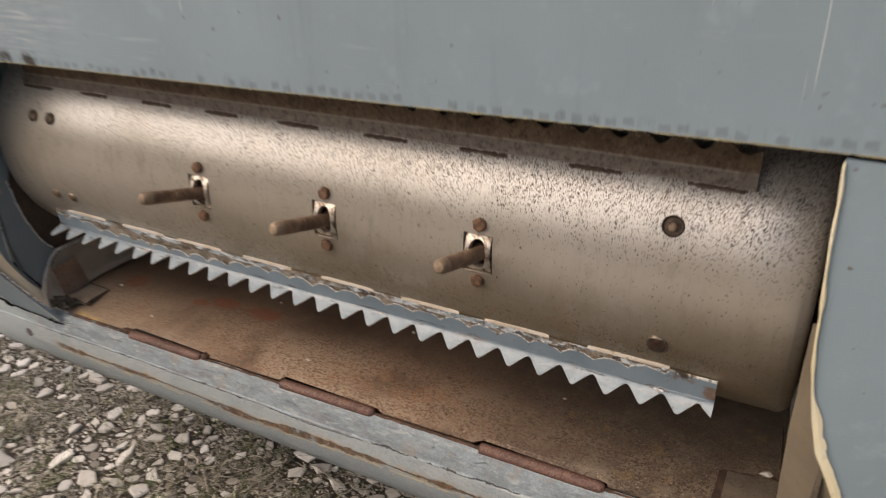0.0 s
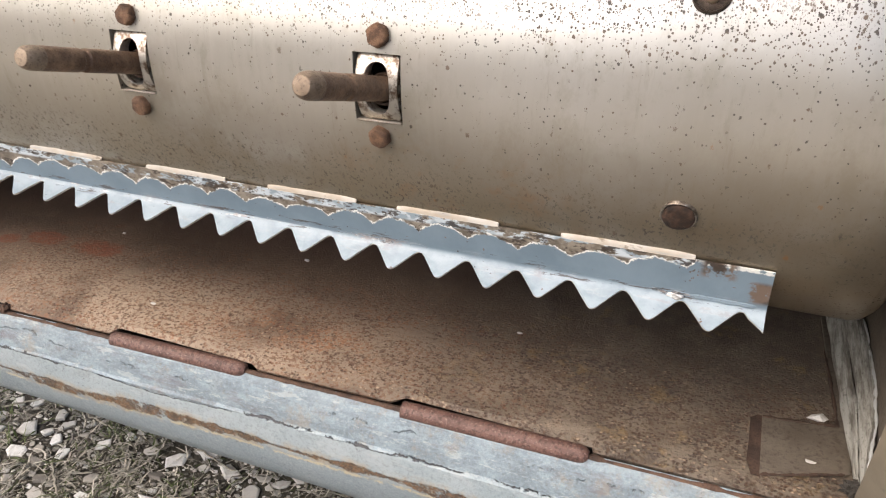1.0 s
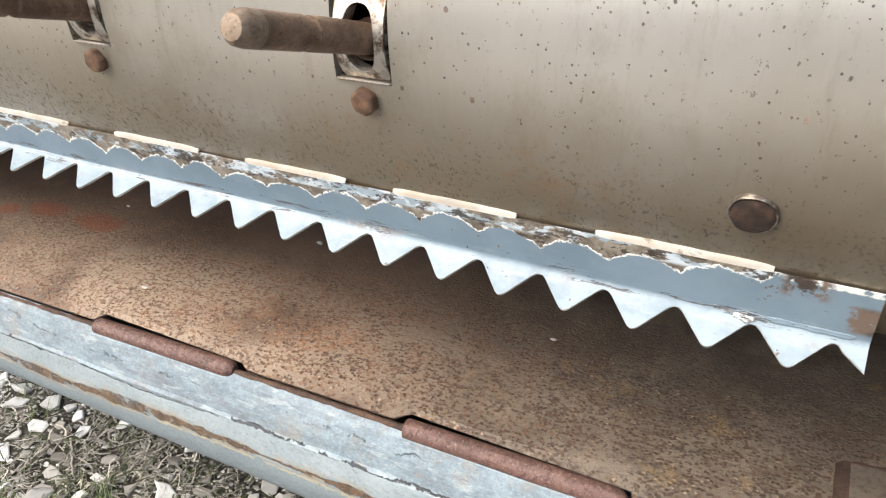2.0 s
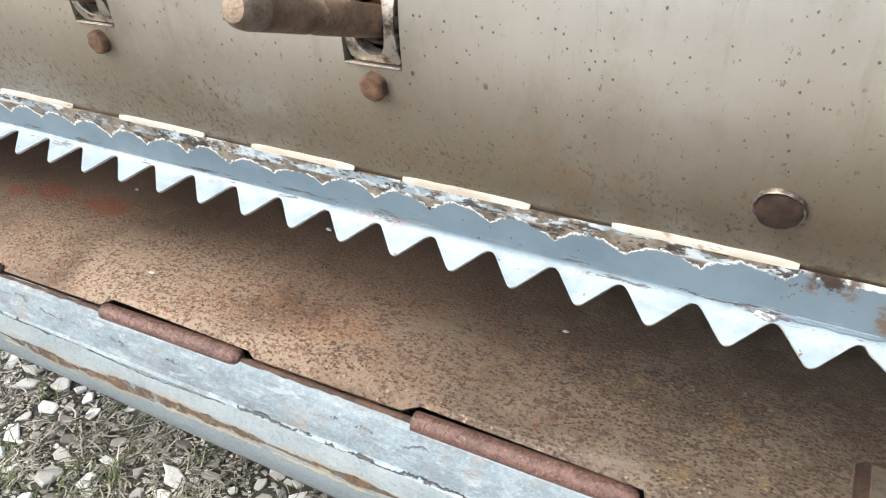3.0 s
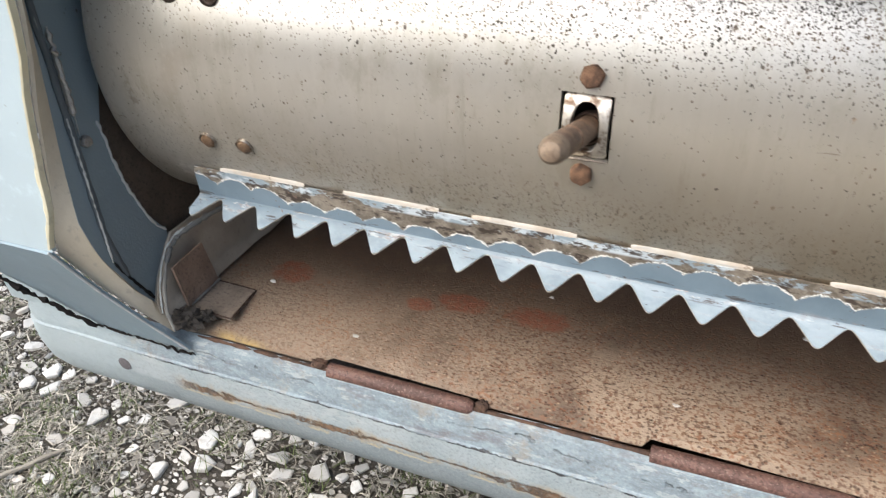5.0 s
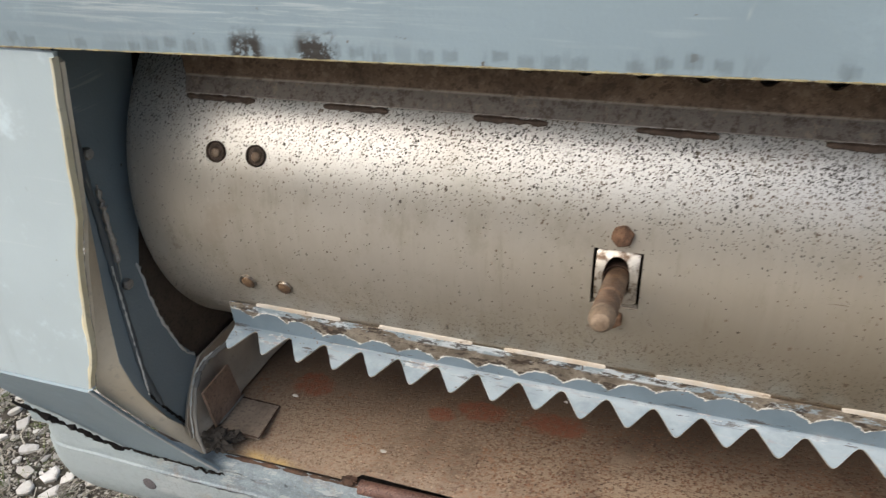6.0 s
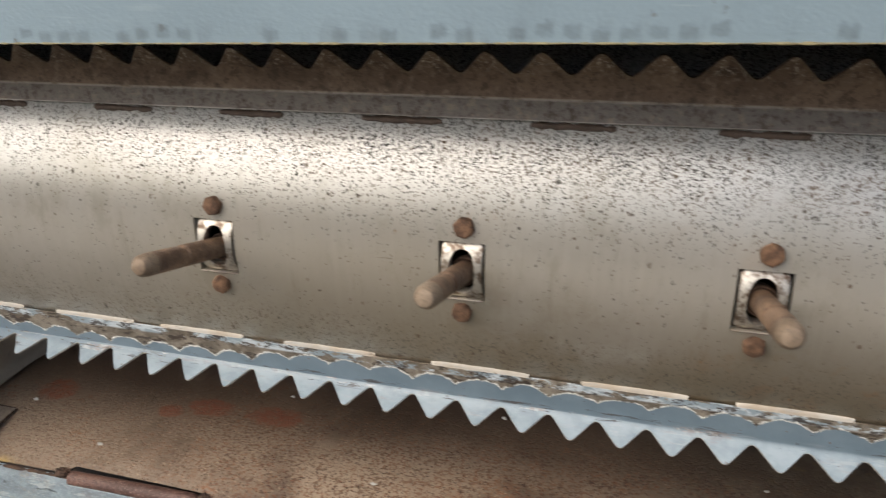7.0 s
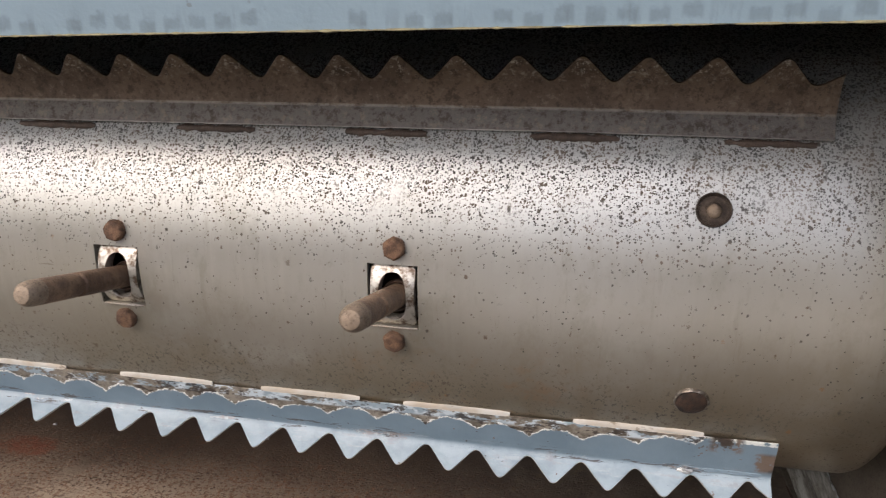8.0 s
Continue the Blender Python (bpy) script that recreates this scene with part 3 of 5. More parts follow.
def guide_steel():
    n = Nodes("guide_steel")
    mid, fine = n.noise(150, 4, 0.65), n.noise(600, 3, 0.6)
    col = n.mix(n.step(mid, 0.43, 0.64), (0.61, 0.57, 0.51), (0.15, 0.100, 0.070))
    n.bump(mid, 0.0006, 0.6)
    return n.done(col, n.lerp(mid, 0.25, 0.6), 0.75)


def tube_rust():
    """Dark red rust, finely speckled, with pale worn glints."""
    n = Nodes("red_rust_tube")
    big, grain, glint = n.noise(26, 5, 0.7), n.noise(300, 4, 0.78), n.noise(520, 3, 0.7)
    col = n.mix(n.step(big, 0.35, 0.65), (0.100, 0.052, 0.043), (0.185, 0.100, 0.080))
    col = n.mix(n.math("MULTIPLY", n.step(grain, 0.50, 0.60), 0.75), col, (0.055, 0.028, 0.024))
    col = n.mix(n.math("MULTIPLY", n.step(glint, 0.58, 0.66), 0.65), col, (0.36, 0.255, 0.215))
    n.bump(n.math("ADD", grain, big), 0.0010, 0.9)
    return n.done(col, n.lerp(grain, 0.35, 0.7), 0.0, 0.5)


def soil():
    n = Nodes("soil")
    big, mid, fine = n.noise(3, 4, 0.6), n.noise(30, 5, 0.65), n.noise(160, 4, 0.7)
    col = n.mix(n.step(mid, 0.35, 0.65), (0.038, 0.033, 0.028), (0.115, 0.102, 0.086))
    col = n.mix(n.math("MULTIPLY", n.step(big, 0.5, 0.7), 0.6), col, (0.095, 0.090, 0.060))
    col = n.mix(n.math("MULTIPLY", n.step(fine, 0.58, 0.7), 0.6), col, (0.30, 0.285, 0.255))
    # unseen ground out front made paler, as a reflector for the drum
    dry = n.math("ADD", n.xyz()[1], n.math("MULTIPLY_ADD", big, 0.8, -0.4))
    col = n.mix(n.step(n.math("ADD", dry, n.math("MULTIPLY_ADD", mid, 1.2, -0.6)), -0.3, -2.2), col, n.mix(n.step(fine, 0.4, 0.6), (0.36, 0.335, 0.29), (0.50, 0.475, 0.42)))
    n.bump(n.math("ADD", mid, fine), 0.008, 1.0)
    return n.done(col, 0.95, 0.0, 0.2)


def chips(name, by_object=False):
    n = Nodes(name)
    r = n.rnd() if by_object else n.island()
    fine, low = n.noise(190, 5, 0.75), 0.06 if by_object else 0.30
    col = n.mix(r, (0.44, 0.43, 0.405), (0.76, 0.755, 0.735)) if by_object else n.mix(n.math("POWER", r, 1.25), (0.20, 0.18, 0.15), (0.76, 0.745, 0.715))
    col = n.mix(n.step(r, low, low * 0.5), col, (0.20, 0.185, 0.165))
    col = n.mix(n.math("MULTIPLY", n.step(fine, 0.50, 0.68), 0.45), col, (0.36, 0.34, 0.30))
    col = n.mix(n.math("MULTIPLY", n.step(n.noise(34, 4, 0.7), 0.54, 0.68), 0.45), col, (0.38, 0.35, 0.30))
    n.bump(fine, 0.0015, 0.7)
    return n.done(col, 0.85, 0.0, 0.3)


def straw():
    n = Nodes("straw")
    r = n.island()
    col = n.mix(r, (0.085, 0.074, 0.058), (0.66, 0.625, 0.54))
    col = n.mix(n.step(r, 0.84, 0.87), col, (0.105, 0.13, 0.055))
    return n.done(col, 0.8, 0.0, 0.2)


def green_blade():
    n = Nodes("green_blade")
    return n.done(n.mix(n.island(), (0.075, 0.115, 0.035), (0.20, 0.24, 0.10)), 0.6, 0.0, 0.3)


def dusty(name, a, b, rough=0.7):
    n = Nodes(name)
    big, fine = n.noise(9, 5, 0.6), n.noise(110, 4, 0.7)
    col = n.mix(n.step(big, 0.3, 0.7), a, b)
    col = n.mix(n.math("MULTIPLY", n.step(fine, 0.55, 0.72), 0.5), col, tuple(v * 0.55 for v in a))
    n.bump(n.math("ADD", big, fine), 0.0008, 0.7)
    return n.done(col, rough, 0.0, 0.35)


def weathered_rubber():
    n = Nodes("weathered_rubber")
    lines = n.noise(1, 5, 0.75, n.scaled(190, 13, 60))
    col = n.mix(n.step(lines, 0.36, 0.60), (0.135, 0.122, 0.105), (0.37, 0.365, 0.335))
    col = n.mix(n.math("MULTIPLY", n.step(n.noise(210, 4, 0.75), 0.56, 0.66), 0.6), col, (0.10, 0.098, 0.085))
    n.bump(lines, 0.0015, 0.8)
    return n.done(col, 0.85, 0.0, 0.25)


def bright_weld():
    n = Nodes("bright_weld")
    m = n.noise(80, 4, 0.65)
    return n.done(n.mix(m, (0.85, 0.84, 0.82), (0.45, 0.44, 0.43)), 0.42, 0.85)


def ground_weld():
    n = Nodes("ground_weld")
    m, f = n.noise(30, 4, 0.65), n.noise(1, 3, 0.6, n.scaled(40, 260, 260))
    col = n.mix(n.step(m, 0.35, 0.7), (0.68, 0.64, 0.58), (0.57, 0.48, 0.38))
    col = n.mix(n.math("MULTIPLY", n.step(f, 0.52, 0.7), 0.4), col, (0.42, 0.46, 0.48))
    stain = n.step(n.noise(75, 5, 0.78, n.scaled(0.5, 1, 1)), 0.60, 0.67)
    col = n.mix(n.math("MULTIPLY", stain, 0.7), col, (0.24, 0.17, 0.11))
    n.bump(f, 0.0003, 0.5)
    return n.done(col, 0.9, 0.0, 0.15)


M_DRUM, M_FLOOR, M_BEAM, M_BAR, M_GUIDE = drum_steel(), rust_floor(), beam_paint(), bar_paint(), guide_steel()
M_PANEL, M_CHEEK, M_PLATE = paint("panel_paint", 0.3, PAINT, True), paint("cheek_paint", 0.35), paint("plate_paint", 0.2, (0.205, 0.262, 0.293))
# cheek paint again, lightened so the left cheek looks more brightly lit
M_CHEEK_LIT = paint("lit_cheek_paint", 0.6, (0.44, 0.535, 0.585))
M_DARK_PLATE = paint("dark_plate_paint", 0.3, (0.085, 0.105, 0.12))
# black for open cracks, and for the shade inside the housing
M_BLACK = dusty("gap_and_shade_black", (0.007, 0.006, 0.006), (0.011, 0.010, 0.009), 0.95)
M_BOLT = rust_plain("rusty_bolt", (0.090, 0.050, 0.034), (0.29, 0.165, 0.100), 0.65, 0.2, 7)
M_FINGER = rust_plain("rusty_finger", (0.118, 0.070, 0.047), (0.315, 0.208, 0.138), 0.52, 0.25, 2)
M_TIP = rust_plain("worn_tip", (0.19, 0.135, 0.095), (0.37, 0.285, 0.21), 0.5, 0.35, 2)
M_LIP = rust_plain("lip_steel", (0.25, 0.205, 0.165), (0.45, 0.40, 0.345), 0.6, 0.3, 3)
M_KNUCKLE = tube_rust()
M_PIN = rust_plain("rusty_pin", (0.046, 0.029, 0.022), (0.150, 0.086, 0.058), 0.8, 0.0, 2.4)
M_OLDBAR = old_bar_steel()
M_OLDWELD = rust_plain("brown_weld", (0.080, 0.056, 0.044), (0.155, 0.108, 0.084), 0.5, 0.3, 4)
M_INNER = rust_plain("inner_steel", (0.055, 0.042, 0.033), (0.10, 0.076, 0.058), 0.8)
M_PATCH = rust_plain("patch_plate", (0.175, 0.142, 0.118), (0.28, 0.232, 0.190), 0.6)
M_GREY_PATCH = rust_plain("grey_patch", (0.098, 0.080, 0.062), (0.155, 0.130, 0.104), 0.7)
M_DARK_RUST = rust_plain("dark_rust", (0.040, 0.026, 0.020), (0.085, 0.052, 0.038), 0.85, 0.0, 2)
M_SPOT = rust_plain("dark_spot", (0.085, 0.078, 0.088), (0.135, 0.125, 0.135), 0.7)
M_RUSTY = rust_plain("orange_rust", (0.095, 0.058, 0.038), (0.225, 0.140, 0.080), 0.6, 0.2, 5)
M_OILY = rust_plain("oily_rust", (0.016, 0.010, 0.007), (0.085, 0.046, 0.030), 0.6, 0.0, 9)
M_PLUG = rust_plain("dark_plug", (0.040, 0.029, 0.023), (0.135, 0.100, 0.078), 0.42, 0.5, 5)
M_TAN = dusty("dusty_primer", (0.64, 0.585, 0.48), (0.52, 0.455, 0.35))
M_TOOTH_EDGE = rust_plain("pale_tooth_edge", (0.42, 0.36, 0.29), (0.66, 0.66, 0.62), 0.5, 0.2, 4)
M_SIDE = dusty("dusty_side", (0.225, 0.192, 0.145), (0.170, 0.140, 0.102))
M_YELLOW = dusty("yellow_primer", (0.76, 0.73, 0.58), (0.64, 0.57, 0.37), 0.6)
M_GOLD = rust_plain("gold_primer", (0.20, 0.165, 0.090), (0.37, 0.325, 0.185), 0.6, 0.0, 3)
M_DEBRIS = dusty("dirt", (0.038, 0.034, 0.031), (0.085, 0.076, 0.067), 0.9)
M_WORN = dusty("worn_rubber", (0.27, 0.265, 0.25), (0.18, 0.17, 0.155))
M_SEAL = dusty("pale_sealant", (0.55, 0.57, 0.56), (0.42, 0.44, 0.44))
M_RUBBER, M_WELD, M_GROUND_WELD = weathered_rubber(), bright_weld(), ground_weld()
M_DARK_RUBBER = dusty("brown_rubber", (0.47, 0.425, 0.36), (0.35, 0.30, 0.245), 0.8)
M_CORNER = rust_plain("corner_rust", (0.215, 0.148, 0.116), (0.34, 0.245, 0.190), 0.65)
M_LIP_RUBBER = dusty("blue_grey_rubber", (0.115, 0.122, 0.126), (0.185, 0.185, 0.178), 0.8)
M_STEELBOLT = rust_plain("zinc_bolt", (0.32, 0.31, 0.30), (0.48, 0.47, 0.45), 0.4, 0.7, 3)
M_SOIL, M_CHIPS, M_STONE, M_STRAW = soil(), chips("pale_chips"), chips("pale_stone", True), straw()
M_GRASS = green_blade()
M_TWIG = dusty("dry_twig", (0.36, 0.335, 0.285), (0.22, 0.20, 0.165), 0.85)
M_CLAY = dusty("brown_boards", (0.44, 0.37, 0.28), (0.37, 0.30, 0.22), 0.9)


# ---- mesh helpers ----
def mesh_of(name, bm, material, smooth=False):
    me = bpy.data.meshes.new(name)
    bmesh.ops.recalc_face_normals(bm, faces=bm.faces[:])
    bm.to_mesh(me)
    bm.free()
    me.materials.append(material)
    if smooth:
        me.shade_smooth()
        me.set_sharp_from_angle(angle=radians(38))
    return me


def thing(name, label, category, group="", kind=""):
    return tagged(new(name), label, category, group, kind)


def part(name, bm, material, parent, label="", smooth=True):
    ob = new(name, mesh_of(name, bm, material, smooth))
    ob.parent = parent
    return tagged(ob, label)


def grid(rows):
    """A sheet from rows of points."""
    bm = bmesh.new()
    vs = [[bm.verts.new(p) for p in row] for row in rows]
    for a, b in zip(vs, vs[1:]):
        for i in range(len(a) - 1):
            bm.faces.new((a[i], a[i + 1], b[i + 1], b[i]))
    return bm


def thicken(bm, d):
    """Give a sheet the thickness d along its normals (minus: the other way)."""
    bmesh.ops.recalc_face_normals(bm, faces=bm.faces[:])
    bmesh.ops.solidify(bm, geom=bm.faces[:], thickness=d)
    return bm


def block(lo, hi, bevel=0.0):
    bm = bmesh.new()
    bmesh.ops.create_cube(bm, size=1.0)
    for v in bm.verts:
        v.co = [(a + b) / 2 + c * (b - a) for a, b, c in zip(lo, hi, v.co)]
    if bevel:
        bmesh.ops.bevel(bm, geom=bm.edges[:], offset=bevel, segments=2, affect="EDGES")
    return bm


def plate(points, offset):
    """A flat plate with the outline points, thickened by the vector offset."""
    bm = bmesh.new()
    f = bm.faces.new([bm.verts.new(p) for p in points])
    moved = bmesh.ops.extrude_face_region(bm, geom=[f])["geom"]
    bmesh.ops.translate(bm, verts=[v for v in moved if isinstance(v, bmesh.types.BMVert)], vec=offset)
    return bm


def lathe(profile, m, seg=20):
    """A turned body from (radius, height) pairs, standing along m's z."""
    bm = bmesh.new()
    rings = []
    for r, h in profile:
        rings.append([bm.verts.new(m @ Vector((r * math.cos(k * math.tau / seg), r * math.sin(k * math.tau / seg), h))) for k in range(seg)])
    for a, b in zip(rings, rings[1:]):
        for k in range(seg):
            bm.faces.new((a[k], a[(k + 1) % seg], b[(k + 1) % seg], b[k]))
    bm.faces.new(rings[0][::-1])
    bm.faces.new(rings[-1])
    return bm


def frame_at(p, out, up=(1, 0, 0)):
    """A pose at p whose z points along out."""
    z = Vector(out).normalized()
    x = Vector(up)
    x = (x - z * x.dot(z)).normalized()
    return Matrix.Translation(p) @ Matrix((x, z.cross(x), z)).transposed().to_4x4()


def bead(points, radius, wobble=0.25, seg=6):
    """A lumpy rope along points."""
    bm = bmesh.new()
    rings = []
    n = len(points)
    for i, p in enumerate(points):
        a, b = Vector(points[max(i - 1, 0)]), Vector(points[min(i + 1, n - 1)])
        m = frame_at(p, b - a, (0.3, 0.5, 0.8))
        r = radius * (1 + wobble * noise.noise(Vector(p) * 260)) * (0.55 if i in (0, n - 1) else 1)
        rings.append([bm.verts.new(m @ Vector((r * math.cos(k * math.tau / seg), r * math.sin(k * math.tau / seg), 0))) for k in range(seg)])
    for a, b in zip(rings, rings[1:]):
        for k in range(seg):
            bm.faces.new((a[k], a[(k + 1) % seg], b[(k + 1) % seg], b[k]))
    bm.faces.new(rings[0][::-1])
    bm.faces.new(rings[-1])
    return bm


# ---- the drum ----
CY, CZ, R = 0.190, 0.737, 0.185
X0, X1 = -0.825, 0.331


def on_drum(x, deg, r=R):
    """A point at x, deg degrees above the foremost line of the drum, r from its axis."""
    a = radians(deg)
    return Vector((x, CY - r * math.cos(a), CZ + r * math.sin(a)))


def outward(deg):
    a = radians(deg)
    return Vector((0, -math.cos(a), math.sin(a)))


FINGERS = (-0.4035, -0.2025, 0.0005)
HOLE_W, HOLE_LO, HOLE_HI = 0.0172, -5.6, 8.6


def drum_shell():
    """The rolled shell, rounded at its ends, with a window for each finger."""
    xs = {X0 + 0.012, X1 - 0.012}
    for c in FINGERS:
        xs |= {c - HOLE_W, c + HOLE_W}
    k = X0 + 0.05
    while k < X1 - 0.03:
        if all(abs(k - v) > 0.012 for v in xs):
            xs.add(k)
        k += 0.04
    xs = sorted(xs)
    angs = sorted({HOLE_LO, HOLE_HI} | {a for a in range(-180, 180, 4) if min(abs(a - HOLE_LO), abs(a - HOLE_HI)) > 1.5})
    rim = [(0.014 * (1 - math.cos(radians(a))), R - 0.014 * (1 - math.sin(radians(a)))) for a in (0, 20, 40, 60, 80)]
    stations = [(X0, R - 0.11)] + [(X0 + d, r) for d, r in rim] + [(x, R) for x in xs] + [(X1 - d, r) for d, r in reversed(rim)] + [(X1, R - 0.11)]
    bm = bmesh.new()
    vs = [[bm.verts.new(on_drum(x, a, r)) for a in angs] for x, r in stations]
    holes = []
    for i in range(len(stations) - 1):
        for j in range(len(angs)):
            jn = (j + 1) % len(angs)
            xm = (stations[i][0] + stations[i + 1][0]) / 2
            am = (angs[j] + angs[jn]) / 2 if jn else 179
            if any(abs(xm - c) < HOLE_W for c in FINGERS) and HOLE_LO < am < HOLE_HI and stations[i][1] == R:
                holes.append((i, j))
                continue
            bm.faces.new((vs[i][j], vs[i][jn], vs[i + 1][jn], vs[i + 1][j]))
    # turned-in lips of the windows
    rim_edges = [e for e in bm.edges if e.is_boundary and all(abs(math.hypot(v.co.y - CY, v.co.z - CZ) - R) < 1e-4 for v in e.verts)]
    got = bmesh.ops.extrude_edge_only(bm, edges=rim_edges)["geom"]
    for v in got:
        if isinstance(v, bmesh.types.BMVert):
            d = Vector((0, v.co.y - CY, v.co.z - CZ)).normalized()
            v.co -= d * 0.006
    return bm


drum = thing("feeder_drum", "worn bright steel feeder drum with toothed bars and finger rods", "feeder drum")
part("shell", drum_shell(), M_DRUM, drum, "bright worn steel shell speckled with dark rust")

# shaft stubs close the gap at both ends
for xa, xb in ((X0 - 0.03, X0 + 0.01), (X1 - 0.01, X1 + 0.05)):
    part("shaft", lathe([(0.035, 0), (0.035, abs(xb - xa))], frame_at((xa, CY, CZ), (1, 0, 0), (0, 1, 0))), M_PIN, drum)
for xa in (X0 + 0.004, X1 - 0.007):
    part("end_disc", lathe([(R - 0.012, 0), (R - 0.012, 0.003)], frame_at((xa, CY, CZ), (1, 0, 0), (0, 1, 0)), 48), M_PIN, drum)


def finger_guide(x):
    """A pressed steel guide bulging through the window, with an oval slot and a turned-in collar."""
    bm = bmesh.new()
    mid, half, seg = (HOLE_LO + HOLE_HI) / 2, (HOLE_HI - HOLE_LO) / 2 - 0.25, 48
    wide = HOLE_W - 0.0022

    def at(u, v, extra=0.0):
        return on_drum(x + u * wide, mid + v * half, R + 0.0022 - 0.0058 * v * v - 0.0008 * abs(u) ** 4 - extra)

    rings = []
    for g in (0.0, 0.25, 0.5, 0.75, 0.94, 1.0):
        ring = []
        for k in range(seg):
            a = math.tau * (k + 0.5) / seg
            c, s = math.cos(a), math.sin(a)
            q = max(abs(c), abs(s))
            sq = (c / q, s / q)
            el = (math.copysign(abs(c) ** 0.8, c) * 0.62, math.copysign(abs(s) ** 0.9, s) * 0.78)
            ring.append(bm.verts.new(at(sq[0] * (1 - g) + el[0] * g, sq[1] * (1 - g) + el[1] * g, 0.0006 if g == 1.0 else 0.0)))
        rings.append(ring)
    rings.append([bm.verts.new(v.co - outward(mid) * 0.009) for v in rings[-1]])
    rings.insert(0, [bm.verts.new(v.co - outward(mid) * 0.007) for v in rings[0]])
    for a, b in zip(rings, rings[1:]):
        for k in range(seg):
            bm.faces.new((a[k], a[(k + 1) % seg], b[(k + 1) % seg], b[k]))
    return bm


def guide_bush(x, tip):
    """The ring through which the rod runs, set back in the slot."""
    root = Vector((x, 0.055, 0.7265))
    m = frame_at(root, Vector(tip) - root)
    bm = bmesh.new()
    seg, rings = 24, []
    for r, h in ((0.0086, 0.034), (0.0086, 0.0445), (0.0098, 0.046), (0.0108, 0.0445), (0.0112, 0.034)):
        rings.append([bm.verts.new(m @ Vector((r * math.cos(k * math.tau / seg), r * math.sin(k * math.tau / seg), h))) for k in range(seg)])
    for a, b in zip(rings, rings[1:] + rings[:1]):
        for k in range(seg):
            bm.faces.new((a[k], a[(k + 1) % seg], b[(k + 1) % seg], b[k]))
    return bm


def hex_bolt(m, af, height):
    """A hexagon head with a chamfered top on a thin washer face, a little uneven."""
    bm = bmesh.new()
    ra = af / math.sqrt(3)
    turn = noise.noise(m.translation * 31) * 3
    rows = [(ra * 0.98, 0.0), (ra, height * 0.2), (ra * 0.98, height * 0.7), (ra * 0.86, height * 0.95), (ra * 0.45, height * 1.03)]
    soft = lambda k: 1.0 if k % 2 == 0 else 0.92
    rings = [[bm.verts.new(m @ Vector((r * soft(k) * math.cos(k * math.tau / 12 + turn), r * soft(k) * math.sin(k * math.tau / 12 + turn), h))) for k in range(12)] for r, h in rows]
    for a, b in zip(rings, rings[1:]):
        for k in range(12):
            bm.faces.new((a[k], a[(k + 1) % 12], b[(k + 1) % 12], b[k]))
    bm.faces.new(rings[-1])
    bm.faces.new(rings[0][::-1])
    bmesh.ops.subdivide_edges(bm, edges=bm.edges[:], cuts=2, use_grid_fill=True)
    for v in bm.verts:
        v.co += 0.0005 * Vector((noise.noise(v.co * 300), noise.noise(v.co * 300 + Vector((9, 0, 0))), noise.noise(v.co * 300 + Vector((0, 9, 0)))))
    return bm


def finger_rod(x, tip):
    """A round finger rod with a rounded worn end."""
    root = Vector((x, 0.055, 0.7265))
    d = Vector(tip) - root
    long = d.length
    m = frame_at(root, d)
    r = 0.0082
    body = [(r, 0), (r, long * 0.45), (r * 1.02, long * 0.6), (r, long * 0.655), (r * 0.84, long * 0.665), (r * 0.82, long * 0.685), (r, long * 0.697), (r, long - 0.014)]
    cap = [(r, long - 0.014), (r, long - 0.008), (r * 0.9, long - 0.0035), (r * 0.66, long - 0.0008), (r * 0.3, long)]
    return lathe(body, m, 24), lathe(cap, m, 24)


for x, tip in zip(FINGERS, ((-0.4026, -0.087, 0.768), (-0.2017, -0.0870, 0.7690), (0.0030, -0.0875, 0.7712))):
    guide = part("finger_guide", finger_guide(x), M_GUIDE, drum, "shiny worn steel guide with an oval slot")
    part("lower_lip", bead([on_drum(x + (HOLE_W - 0.001) * (k / 5 - 1), HOLE_LO + 0.25, R + 0.0006) for k in range(11)], 0.0010, 0.5), M_LIP, guide, "bright lower lip")
    part("guide_bush", guide_bush(x, tip), M_PIN, drum, "dark ring round the rod")
    a, b = finger_rod(x, tip)
    rod = part("finger_rod", a, M_FINGER, drum, "brown rusty finger rod")
    part("rod_tip", b, M_TIP, rod, "pale worn rounded end")
    for deg in (12.1, -8.8):
        bx = x + 0.0016 if deg > 0 else x - 0.0002
        part("hex_bolt", hex_bolt(frame_at(on_drum(bx, deg, R - 0.001), outward(deg)), 0.0138, 0.0065), M_BOLT, drum, "rusty hexagon bolt head").data.set_sharp_from_angle(angle=radians(80))
    part("cavity", lathe([(0.030, 0), (0.030, 0.001)], frame_at(on_drum(x, 1.5, R - 0.052), outward(1.5)), 16), M_INNER, drum)


def plug(x, deg, r, dished):
    m = frame_at(on_drum(x, deg, R - 0.0012), outward(deg))
    if dished:
        bm = lathe([(r, 0), (r, 0.0026), (r * 0.95, 0.0034), (r * 0.88, 0.0030), (r * 0.82, 0.0016), (r * 0.45, 0.0020), (r * 0.36, 0.0032), (r * 0.12, 0.0036)], m, 28)
    else:
        bm = lathe([(r, 0), (r, 0.0026), (r * 0.9, 0.0036), (r * 0.6, 0.0044), (r * 0.2, 0.0047)], m, 28)
    for v in bm.verts:
        v.co += 0.0004 * Vector((noise.noise(v.co * 210), noise.noise(v.co * 210 + Vector((9, 0, 0))), noise.noise(v.co * 210 + Vector((0, 9, 0)))))
    return bm


